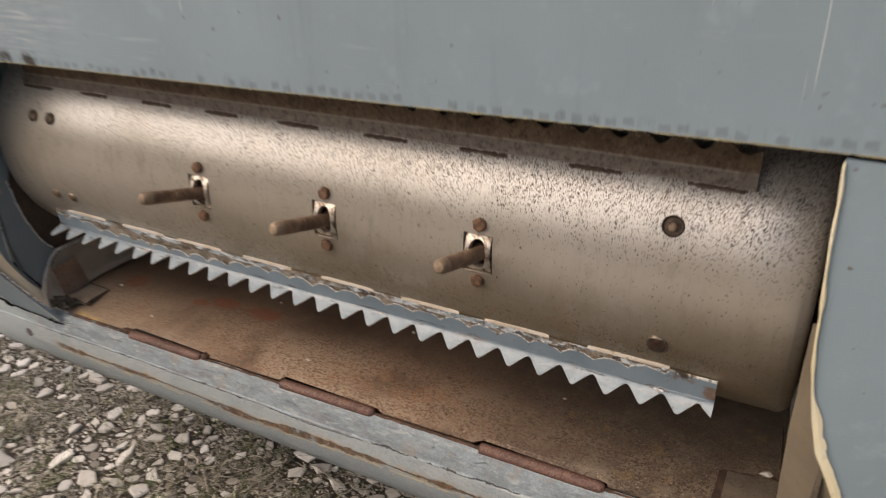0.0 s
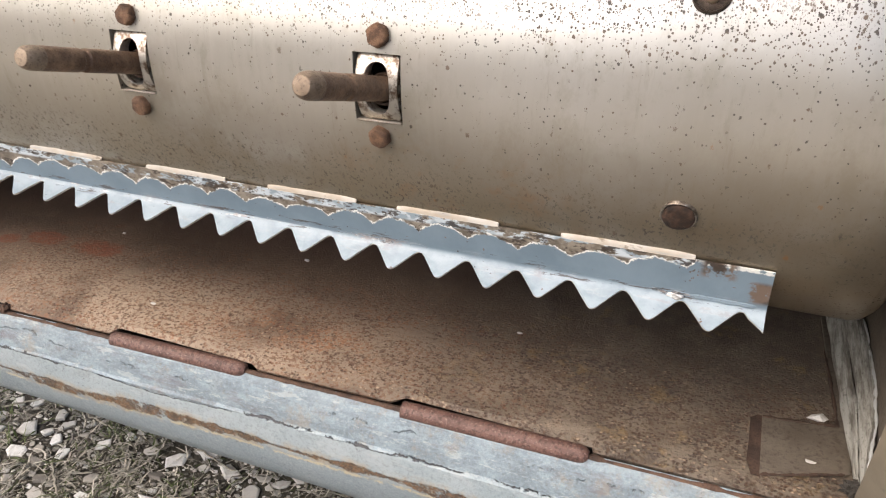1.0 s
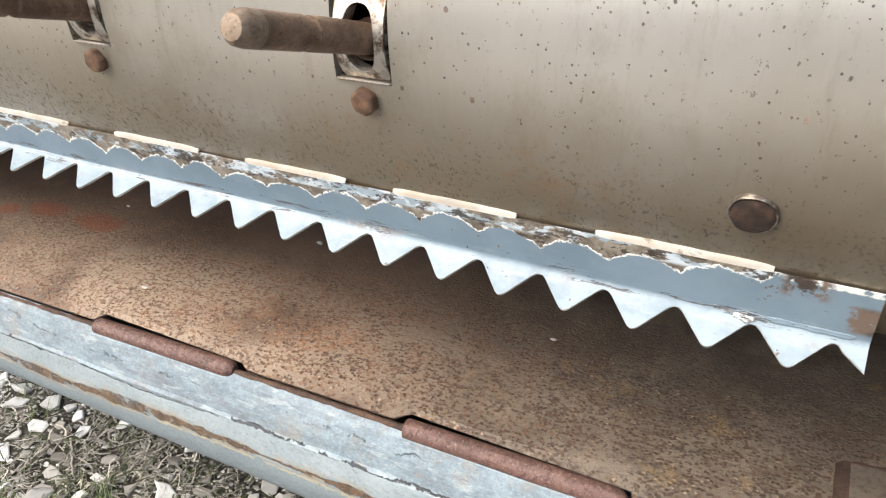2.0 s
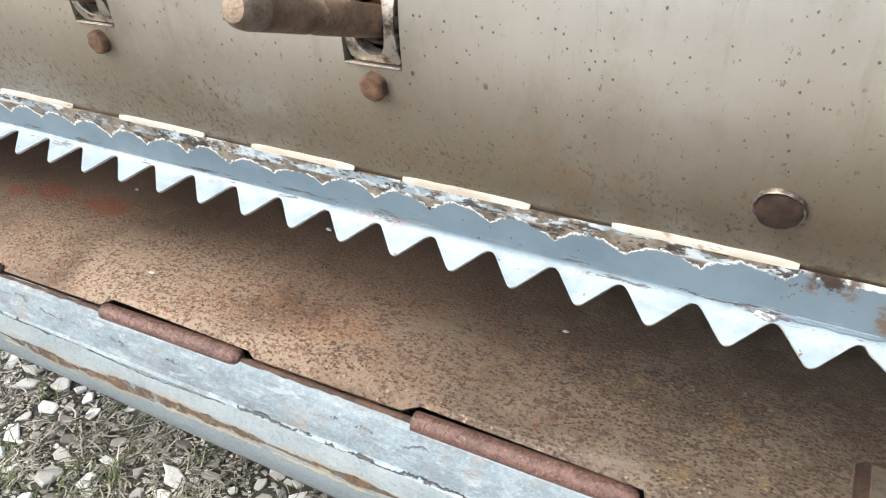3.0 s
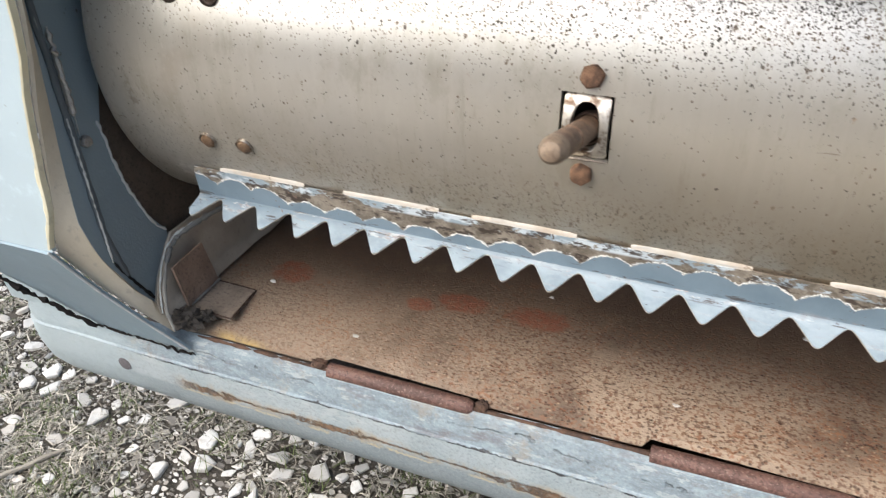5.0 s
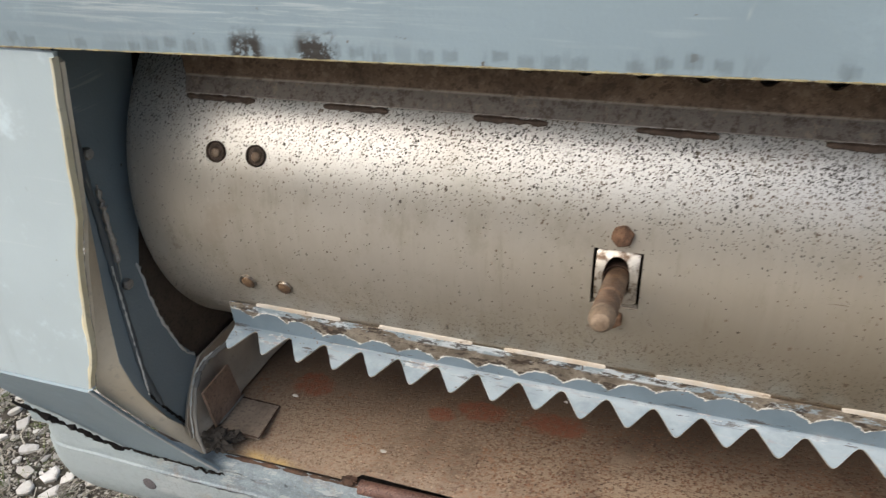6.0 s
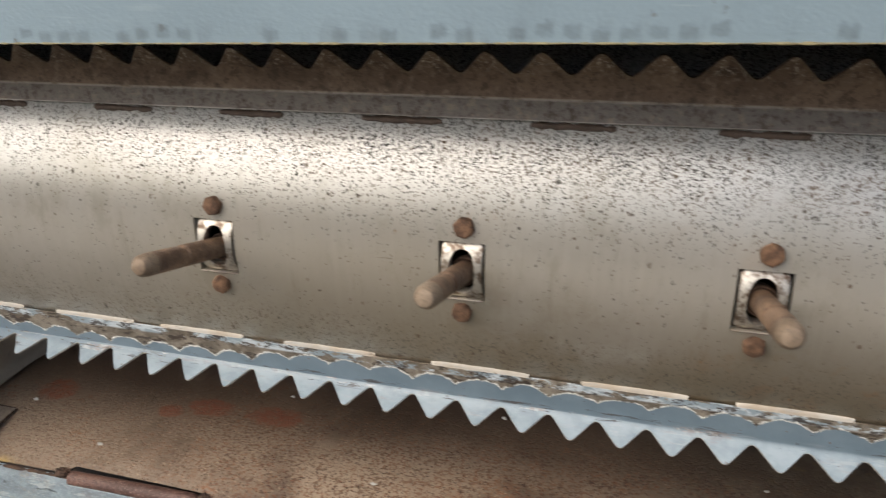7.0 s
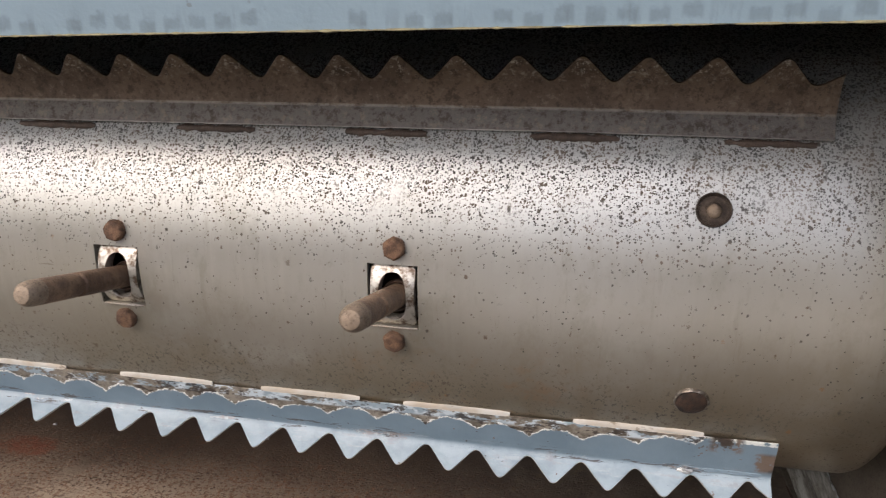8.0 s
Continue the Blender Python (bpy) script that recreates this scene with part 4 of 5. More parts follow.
worn_plug = part("plug", plug(0.1985, 23.0, 0.0106, True), M_PLUG, drum, "dished dark rusty plug")
part("worn_centre", plug(0.1987, 22.8, 0.0044, False), M_TIP, worn_plug, "pale worn centre")
plug_metal = plug_steel()
low_plug = part("plug", plug(0.1985, -18.0, 0.0114, True), plug_metal, drum, "dished steel plug with a bright rim")
part("oily_centre", plug(0.1985, -18.38, 0.0104, False), M_OILY, low_plug, "dark oily centre")
for x in (-0.729, -0.692):
    head = part("rivet", plug(x, 20.4, 0.0088, True), M_PLUG, drum, "dark rusty rivet head")
    part("worn_centre", plug(x + 0.0006, 20.2, 0.0042, False), M_TIP, head, "pale worn centre")
for x in (-0.719, -0.683):
    head = part("rivet", plug(x, -17.6, 0.0078, True), plug_metal, drum, "brown rivet head with a bright rim")
    part("rusty_centre", plug(x, -17.75, 0.0065, False), M_RUSTY, head, "orange-brown rusty centre")


def toothed_bar(x0, x1, weld, fold, valley, tip, sign, first_tip):
    """A bent bar: a flange from its welded edge to the fold, then a radial row of teeth. Angles in degrees, radii in metres."""
    twist = lambda x: (3.2 * max(0.0, min(1.0, (-0.05 - x) / 0.65)) if sign == 1 else 0.0)
    sag = lambda x: (-2.4 * max(0.0, min(1.0, (0.10 - x) / 0.86)) if sign == 2 else 0.0)
    edge = lambda x: on_drum(x, weld[0] + sag(x), weld[1])
    bend = lambda x: on_drum(x, fold[0] + twist(x) * 0.3 + sag(x), fold[1])
    low = lambda x: on_drum(x, valley[0] + twist(x) * 0.5 + sag(x), valley[1])
    point = lambda x: on_drum(x, tip[0] + twist(x) + sag(x), tip[1] + 0.0012 * twist(x))
    # outline of the toothed edge: (x, depth from valley 0 to tip 1)
    outline = []
    k = math.floor((x0 - first_tip) / PITCH) - 3
    tip_x = lambda k: first_tip + k * PITCH + ((7.44e-5 if sign == 1 else 1.0e-5) * k * k if k < 0 else 0.0)
    while tip_x(k) < x1 + PITCH:
        c = tip_x(k)
        for dx, d in ((-0.5, 0.0), (-0.46, 0.02), (-0.40, 0.12), (-0.08, 0.92), (-0.035, 0.985), (0.0, 1.0), (0.035, 0.985), (0.08, 0.92), (0.40, 0.12), (0.46, 0.02)):
            outline.append((c + dx * (tip_x(k) - tip_x(k - 1) if dx < 0 else tip_x(k + 1) - tip_x(k)), d))
        k += 1
    cut = []
    for (xa, da), (xb, db) in zip(outline, outline[1:]):
        if xa < x0 <= xb:
            cut.append((x0, da + (db - da) * (x0 - xa) / (xb - xa)))
        if x0 < xa < x1:
            cut.append((xa, da))
        if xa < x1 <= xb:
            cut.append((x1, da + (db - da) * (x1 - xa) / (xb - xa)))
    jag = lambda x: 1 + 0.03 * noise.noise(Vector((x * 23, 4, sign)))
    rows = []
    for x, d in cut:
        if sign == 1 and x > 0.247:
            d = min(d * 1.7, 0.66)
        if sign == 2 and x > 0.245:
            d *= 0.62
        e, f, l, p = edge(x), bend(x), low(x), point(x)
        wav = 0.0006 * noise.noise(Vector((x * 9, 1, sign)))
        out = outward(weld[0]) * wav
        rows.append([e + out, e.lerp(f, 0.33) + out, e.lerp(f, 0.66) + out, f.lerp(e, 0.07) + out, f + out, f.lerp(l, 0.5) + out, l + out, l.lerp(p, d * 0.5 * jag(x)) + out, l.lerp(p, d * jag(x)) + out])
    return thicken(grid(rows), 0.0017)


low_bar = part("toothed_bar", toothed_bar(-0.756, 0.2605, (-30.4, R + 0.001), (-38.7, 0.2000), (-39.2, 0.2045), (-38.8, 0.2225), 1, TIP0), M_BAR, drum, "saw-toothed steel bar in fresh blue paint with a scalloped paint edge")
# paler material on the narrow side faces of the teeth
low_bar.data.materials.append(M_TOOTH_EDGE)
across = Vector((0, -outward(-38.8).z, outward(-38.8).y))
for p in low_bar.data.polygons:
    if abs(p.normal.dot(across)) < 0.5 and math.hypot(p.center.y - CY, p.center.z - CZ) > 0.2040:
        p.material_index = 1
old_bar = part("toothed_bar", toothed_bar(-0.760, 0.2637, (36.6, R + 0.003), (41.0, 0.1925), (44.6, 0.2050), (46.0, 0.2225), 2, 0.1929), M_OLDBAR, drum, "old brown saw-toothed steel bar")

for xe, long in ((-0.642, 0.08), (-0.519, 0.08), (-0.408, 0.078), (-0.285, 0.078), (-0.156, 0.075), (-0.036, 0.074), (0.077, 0.074), (0.211, 0.083)):
    b = bmesh.new()
    rings = []
    for k in range(19):
        f = k / 18
        px = xe + 0.001 - 1.07 * long * (1 - f)
        mid_deg = -29.8 + 0.22 * noise.noise(Vector((px * 40, 2, 2)))
        fat = (1 + 0.26 * noise.noise(Vector((px * 70, 3, 1)))) * (0.35 if k in (0, 18) else 0.75 if k in (1, 17) else 0.92 if k in (2, 16) else 1.0)
        sec = ((0.90, -0.0004), (0.72, 0.0006), (0.25, 0.0014), (-0.25, 0.0021), (-0.58, 0.0025), (-0.80, 0.0018), (-0.82, -0.0004))
        rings.append([b.verts.new(on_drum(px, mid_deg + 0.92 * d * fat, R + r * (0.9 if k in (0, 18) else 1))) for d, r in sec])
    for p, q in zip(rings, rings[1:]):
        for j in range(7):
            b.faces.new((p[j], p[(j + 1) % 7], q[(j + 1) % 7], q[j]))
    b.faces.new(rings[0])
    b.faces.new(rings[-1])
    part("weld_bead", b, M_GROUND_WELD, low_bar, "ground bare weld bead")
part("weld_bead", bead([on_drum(0.195 + 0.060 * k / 24, -38.2, 0.1995 + 0.0004 * noise.noise(Vector((k * 0.4, 1, 1)))) for k in range(25)], 0.0022, 0.4, 8), M_BAR, low_bar, "painted weld in the fold")
b = bmesh.new()
bmesh.ops.create_icosphere(b, subdivisions=4, radius=1.0)
for v in b.verts:
    v.co *= 1 + 0.35 * noise.noise(v.co * 1.7 + Vector((4, 2, 0))) + 0.2 * noise.noise(v.co * 4)
    v.co = on_drum(0.2035, -38.7, 0.2015) + Vector((v.co.x * 0.0064, v.co.y * 0.0030, v.co.z * 0.0028))
part("weld_blob", b, M_WELD, low_bar, "shiny weld spatter")
for xa, xb in ((-0.761, -0.698), (-0.637, -0.584), (-0.517, -0.463), (-0.402, -0.349), (-0.285, -0.224), (-0.160, -0.102), (-0.037, 0.018), (0.086, 0.141), (0.203, 0.255)):
    part("weld_bead", bead([on_drum(xa + (xb - xa) * k / 16, 36.05 - 2.4 * max(0.0, min(1.0, (0.10 - xa) / 0.86)) + 0.30 * noise.noise(Vector((xa * 9 + k * 0.6, 7, 2))), R + 0.0002) for k in range(17)], 0.0024, 0.6, 8), M_OLDWELD, old_bar)


# ---- the housing round the drum ----
housing = thing("feeder_housing", "blue-grey painted steel housing with a worn opening round the drum", "machine housing")
FRONT = -0.060


def edge_z(x):
    return 0.9195 + 0.022 * x


def dent(x, z, s=1.0):
    return s * (0.0022 * noise.noise(Vector((x * 3, z * 3, 5))) + 0.0007 * noise.noise(Vector((x * 11, z * 11, 9))))


rows = []
for i in range(61):
    x = -1.9 + 3.2 * i / 60
    zs = [edge_z(x) + (1.75 - edge_z(x)) * (k / 24) ** 1.4 for k in range(25)]
    rows.append([(x, FRONT + dent(x, z), z) for z in zs])
part("top_panel", thicken(grid(rows), 0.004), M_PANEL, housing, "blue-grey painted panel with scuffs and a chipped yellow lower edge")


gold = [Vector((-1.0 + 1.40 * k / 420, FRONT - 0.0004 + dent(-1.0 + 1.40 * k / 420, 0.92), edge_z(-1.0 + 1.40 * k / 420) - 0.0003)) for k in range(421)]
part("bare_edge", bead(gold, 0.0005, 1.5, 5), M_GOLD, housing, "thin line of bare yellow primer along the lower edge")


def cheek(edge, far, z0, z1):
    """A front cheek from the opening's edge (x by height) out to far."""
    rows = []
    for i in range(41):
        z = z0 + (z1 - z0) * i / 40
        e = edge(z)
        rows.append([(e + (far - e) * (k / 14) ** 1.3, FRONT + 0.002 + dent(e + (far - e) * k / 14, z), z) for k in range(15)])
    return thicken(grid(rows), 0.004)


def curve_of(table):
    zs, xs = [p[0] for p in table], [p[1] for p in table]
    return lambda z: float(np.interp(z, zs, xs)) + 0.0012 * noise.noise(Vector((z * 40, 3, 3)))


left_edge = curve_of([(0.580, -0.860), (0.598, -0.855), (0.625, -0.845), (0.655, -0.840), (0.70, -0.831), (0.735, -0.823), (0.766, -0.812), (0.80, -0.806), (0.83, -0.801), (0.92, -0.787)])
right_edge = curve_of([(0.50, 0.425), (0.58, 0.394), (0.628, 0.372), (0.658, 0.357), (0.688, 0.348), (0.746, 0.337), (0.845, 0.330), (0.93, 0.326)])
left_cheek = part("side_cheek", cheek(left_edge, -1.9, 0.580, 0.898), M_CHEEK_LIT, housing, "blue-grey painted cheek with a torn yellow edge")
right_cheek = part("side_cheek", cheek(right_edge, 1.3, 0.45, 0.922), M_CHEEK, housing, "blue-grey painted cheek with a yellow edge")

for owner, edge, za, zb, side in ((left_cheek, left_edge, 0.585, 0.895, 1), (right_cheek, right_edge, 0.52, 0.92, -1)):
    rows = []
    for i in range(90):
        z = za + (zb - za) * i / 89
        wide = 0.0010 + (0.0062 * max(0.0, min(1.0, (0.715 - z) / 0.02)) if side < 0 else 0.0) * (0.8 + 0.5 * noise.noise(Vector((z * 120, 3, 3)))) + 0.0036 * max(0, noise.noise(Vector((z * 34, side, 1)))) + 0.0032 * math.exp(-((z - 0.64) / 0.05) ** 2) * (0.7 + 0.6 * noise.noise(Vector((z * 90, side, 4))))
        e = edge(z)
        y = FRONT - 0.0012 + dent(e, z)
        rows.append([(e - side * wide, y + 0.0004, z), (e - side * wide * 0.5, y - 0.0006, z), (e + side * 0.0012, y, z), (e + side * 0.0012, y + 0.006, z)])
    part("bare_edge", thicken(grid(rows), 0.0006), M_YELLOW, owner, "pale yellow primer along the torn edge", False)

# returns behind the cheeks
def return_row(a, b):
    return [tuple(p + (q - p) * k / 4 for p, q in zip(a, b)) for k in range(5)]


liner_front = lambda z: float(np.interp(z, [0.478, 0.52, 0.567, 0.606, 0.665, 0.725, 0.79, 0.95], [0.009, -0.014, -0.033, -0.042, -0.041, -0.035, -0.028, -0.022]))
rows = [return_row((left_edge(z), FRONT + 0.007, z), (-0.8365, liner_front(z) + 0.002, z)) for z in (0.89, 0.85, 0.80, 0.76, 0.72, 0.68, 0.65, 0.62, 0.60)]
rows += [return_row((-0.868 + 0.062 * f - 0.010 * math.sin(math.pi * f), FRONT + 0.010 + 0.066 * f, 0.580 - 0.146 * f), (-0.8365 + 0.006 * f, liner_front(0.585 - 0.12 * f) + 0.002, 0.585 - 0.12 * f)) for f in (0.05, 0.2, 0.4, 0.6, 0.8, 0.9)]
part("return_strip", thicken(grid(rows), 0.003), M_TAN, housing, "dusty tan return strip")
# side plate carried up out of sight to shut out light
rows = []
for i in range(25):
    z = 0.452 + 0.648 * i / 24
    rows.append([(0.366, FRONT + 0.008 + 0.56 * k / 20, z) for k in range(21)])
part("side_plate", thicken(grid(rows), 0.004), M_GREY_PATCH, housing, "grey-brown inner side plate")
# tan flange bent in from the edge of the cheek
flange_in = lambda z: [float(np.interp(z, [0.440, 0.475, 0.540, 0.650, 0.770], v)) for v in ((0.351, 0.345, 0.338, 0.334, 0.334), (0.052, 0.034, 0.002, -0.024, -0.034))]
rows = []
for i in range(33):
    z = 0.440 + 0.33 * i / 32
    (xi, yi), xo = flange_in(z), right_edge(max(z, 0.50)) + 0.0015
    rows.append([(xi + (xo - xi) * k / 8 + 0.0006 * noise.noise(Vector((z * 30, k, 2))), yi + (FRONT + 0.0075 - yi) * k / 8 + 0.0008 * noise.noise(Vector((z * 22, k * 0.7, 6))), z) for k in range(9)])
part("return_flange", thicken(grid(rows), 0.003), M_SIDE, housing, "dusty tan flange bent in from the cheek")
part("chipped_edge", bead([Vector((*flange_in(0.45 + 0.28 * k / 60), 0.45 + 0.28 * k / 60)) for k in range(61)], 0.0008, 1.2), M_SEAL, housing, "pale chipped edge of the flange")

# left inner side: brown plate, blue plate with a torn paint line, angle strip and bolts
# top of this plate is added height, unseen, against stray light
part("side_plate", block((-0.845, 0.012, 0.458), (-0.8385, 0.50, 1.10)), M_INNER, housing, "dark rusty inner side plate")
outline = [(-0.022, 0.96), (0.09, 0.96), (0.05, 0.80), (0.010, 0.678), (0.013, 0.645), (0.020, 0.611), (0.033, 0.575), (0.054, 0.545), (0.048, 0.515), (0.028, 0.49), (0.009, 0.472), (-0.014, 0.52), (-0.033, 0.567), (-0.042, 0.606), (-0.041, 0.665), (-0.035, 0.725), (-0.028, 0.79)]
blue = part("liner_plate", plate([(-0.838, y, z) for y, z in outline], (0.004, 0, 0)), M_PLATE, housing, "blue-grey liner plate with a torn lower edge")
torn = [(0.008, 0.684), (0.010, 0.672), (0.013, 0.645), (0.016, 0.63), (0.020, 0.611), (0.027, 0.592), (0.033, 0.575), (0.042, 0.556), (0.054, 0.545)]
fine = [Vector((-0.8335, float(np.interp(i / 48, [k / 8 for k in range(9)], [p[0] for p in torn])) + 0.0022 * noise.noise(Vector((i * 0.45, 1, 1))), float(np.interp(i / 48, [k / 8 for k in range(9)], [p[1] for p in torn])))) for i in range(49)]
part("sealant_line", bead(fine, 0.0013, 0.7), M_SEAL, blue, "pale sealant line")
ridge = [Vector((-0.8325, -0.0215 + 0.0012 * noise.noise(Vector((k * 0.3, 5, 1))) + (0.012 * ((k - 36) / 8) ** 2 if k > 36 else 0), 0.95 - 0.42 * k / 44)) for k in range(45)]
part("ridge", bead(ridge, 0.0032, 0.25, 8), M_DARK_PLATE, housing, "dark painted seam ridge")
part("split", bead([Vector((-0.8328, -0.0205 + 0.0365 * (k / 24) ** 1.1 + 0.002 * noise.noise(Vector((k * 0.7, 2, 9))), 0.552 - 0.070 * k / 24)) for k in range(25)], 0.0013, 0.9), M_BLACK, housing, "black split in the liner")
part("chipped_edge", bead([Vector((-0.8290, -0.0245 + 0.001 * noise.noise(Vector((k * 0.9, 2, 5))), 0.70 - 0.145 * k / 40)) for k in range(41)], 0.0007, 2.2), M_SEAL, housing, "pale chipped paint on the ridge")
part("weld_bead", bead([Vector((-0.8275, -0.0175 + 0.002 * noise.noise(Vector((k * 0.9, 5, 1))), 0.775 - 0.075 * k / 24)) for k in range(25)], 0.0022, 0.9), M_STEELBOLT, housing)
part("scratch_wire", bead([Vector((-0.8330, -0.010 - 0.004 * k / 10, 0.745 - 0.065 * k / 10)) for k in range(11)], 0.0006, 0.4), M_SEAL, housing)
for y, z in ((-0.018, 0.801), (-0.0145, 0.673)):
    part("hex_bolt", hex_bolt(frame_at((-0.835, y + 0.004, z), (1, 0, 0), (0, 1, 0)), 0.0095, 0.0065), M_STEELBOLT, housing, "bright zinc bolt")

# sloping guard under the left cheek
rows = []
for i in range(25):
    f = i / 24
    z, y = 0.580 + (0.432 - 0.580) * f, FRONT + 0.003 + (0.008 - FRONT) * f
    xa, xb = float(np.interp(z, [0.432, 0.46, 0.4918, 0.511, 0.58], [-0.915, -0.9414, -0.9702, -0.9937, -1.03])) + 0.003 * noise.noise(Vector((z * 60, 2, 2))), -0.861 + 0.063 * f - 0.010 * math.sin(math.pi * f)
    rows.append([(xa + (xb - xa) * k / 10, y + dent(xa + (xb - xa) * k / 10, z), z) for k in range(11)])
guard = part("sloping_guard", thicken(grid(rows), 0.004), M_CHEEK, housing, "bent blue-grey guard with a cracked lower seam")
part("bare_edge", bead([Vector((-0.862 + 0.064 * k / 150 - 0.010 * math.sin(math.pi * k / 150) + 0.001, FRONT - 0.0015 + 0.066 * k / 150, 0.582 - 0.148 * k / 150)) for k in range(151)], 0.0012, 0.5), M_SEAL, guard)
tear = [Vector((-1.000 + 0.085 * k / 30 + 0.003 * noise.noise(Vector((k * 0.5, 1, 4))), -0.040 + 0.040 * k / 30, 0.517 - 0.083 * k / 30 + 0.004 * noise.noise(Vector((k * 0.4, 6, 4))))) for k in range(31)]
part("torn_seam", bead(tear, 0.0026, 1.3), M_BLACK, guard, "black torn seam")

# the hinge line sinks and comes forward towards one end
hinge_dz = lambda x: float(np.interp(x, [-0.80, -0.65, -0.49, -0.33, -0.17, 0.05, 0.35, 1.25], [-0.0115, -0.0105, -0.0088, -0.0060, -0.0030, 0.0, 0.0027, 0.0108]))
hinge_dy = lambda x: 0.006 * (x + 0.2)

# front beam with a rounded belly and an open end
belly = [(0.030, 0.4465), (0.022, 0.4425), (0.016, 0.425), (0.0135, 0.4065), (0.0110, 0.4035), (0.0105, 0.385), (0.0120, 0.366), (0.017, 0.345), (0.028, 0.325), (0.046, 0.312), (0.072, 0.306), (0.095, 0.310)]
bm = bmesh.new()
xs = [-1.008 - 0.056 * math.sin(math.pi / 2 * k / 9) for k in range(9, 0, -1)] + [-1.008 + 2.258 * k / 110 for k in range(111)]
ring = []
for x in xs:
    inset = math.sqrt(max(0.02, 1 - (max(0.0, -1.008 - x) / 0.056) ** 2))
    ring.append([bm.verts.new((x, 0.075 + (y - 0.075) * inset ** 0.6 + 0.0012 * noise.noise(Vector((x * 6, y * 30, z * 30))), 0.385 + (z - 0.385) * inset + 0.0010 * noise.noise(Vector((x * 14, z * 40, 2))))) for y, z in ((yy, zz + 0.011 * (x + 0.72) * max(0.0, 1 - abs(zz - 0.395) / 0.045)) for yy, zz in belly)])
    for v in ring[-1][:4]:
        lift = max(0.0, min(1.0, (v.co.z - 0.40) / 0.045))
        v.co += Vector((0, hinge_dy(x), hinge_dz(x))) * lift
for a, b in zip(ring, ring[1:]):
    for k in range(len(belly) - 1):
        bm.faces.new((a[k], a[k + 1], b[k + 1], b[k]))
beam = part("front_beam", thicken(bm, -0.004), M_BEAM, housing, "worn pale blue beam with cracks and a rust line")
part("seam_lump", bead([Vector((-0.925 + 0.132 * k / 40, 0.004 + 0.005 * k / 40, 0.433 - 0.010 * k / 40 + 0.006 * noise.noise(Vector((k * 0.5, 1, 8))))) for k in range(41)], 0.0013, 1.2), M_BLACK, beam, "dark cracked seam")
END = [(-1.056, 0.430), (-1.060, 0.455), (-1.045, 0.482), (-1.020, 0.500), (-0.992, 0.512), (-0.965, 0.490), (-0.935, 0.460), (-0.912, 0.432)]
part("end_plate", plate([(x, 0.012, z) for x, z in END], (0, 0.004, 0)), M_BEAM, beam, "pale raised end of the beam")
part("rivet", lathe([(0.0085, 0), (0.0085, 0.0030), (0.006, 0.0036)], frame_at((-0.901, 0.0095, 0.379), (0, -1, 0)), 18), M_SPOT, beam, "dark round patch")

# inside of the housing, closed behind and above by unseen plates; near-black paints its shade
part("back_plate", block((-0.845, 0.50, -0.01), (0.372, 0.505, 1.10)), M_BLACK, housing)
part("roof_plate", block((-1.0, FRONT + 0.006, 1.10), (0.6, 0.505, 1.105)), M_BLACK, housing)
part("under_plate", block((-1.0, 0.095, 0.312), (0.6, 0.505, 0.318)), M_INNER, housing)

# ---- hinged floor pan ----
pan = thing("floor_pan", "rusty brown sheet steel floor pan hinged at its front edge", "floor pan")
KNUCKLES = ((-0.642, -0.487), (-0.330, -0.167), (-0.008, 0.158))
rows = []
ys = [0.030, 0.042, 0.06, 0.09, 0.12, 0.15, 0.18, 0.21, 0.24, 0.27, 0.30, 0.335, 0.37, 0.41, 0.45]
xs = sorted({-0.832 + 1.19 * k / 60 for k in range(61)} | {v for p in KNUCKLES for v in p})
for x in xs:
    row = []
    for y in ys:
        z = 0.4560 + 0.0012 * noise.noise(Vector((x * 5, y * 5, 1)))
        if y > 0.27:
            z += (y - 0.27) ** 2 * 2.6
        if y == 0.030:
            z -= 0.004
        if y <= 0.031 and any(a <= x <= b for a, b in KNUCKLES):
            y = 0.0392 - 0.0036 * max((x - a) / (b - a) for a, b in KNUCKLES if a <= x <= b)
        near = max(0.0, 1 - (y - 0.03) / 0.05)
        row.append((x, y + hinge_dy(x) * near, z + hinge_dz(x) * near))
    rows.append(row)
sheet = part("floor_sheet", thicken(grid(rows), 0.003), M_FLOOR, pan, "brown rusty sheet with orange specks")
for a, b in KNUCKLES:
    m = frame_at((a + 0.002, 0.0275 + hinge_dy(a), 0.4490 + hinge_dz(a)), (1, 0.006, (hinge_dz(b) - hinge_dz(a)) / (b - a)), (0, 1, 0))
    part("hinge_knuckle", lathe([(0.0058, 0), (0.0078, 0.0004), (0.0080, (b - a) * 0.5), (0.0078, b - a - 0.011), (0.0068, b - a - 0.006), (0.0042, b - a - 0.003)], m, 20), M_KNUCKLE, pan, "red-brown rusty hinge tube")
part("hinge_pin", bead([Vector((-0.80 + 1.15 * k / 180, 0.0275 + hinge_dy(-0.80 + 1.15 * k / 180), 0.4475 + hinge_dz(-0.80 + 1.15 * k / 180) + 0.0006 * noise.noise(Vector((k * 0.35, 2, 2))))) for k in range(181)], 0.0030, 0.4, 8), M_PIN, pan, "rusty hinge pin")
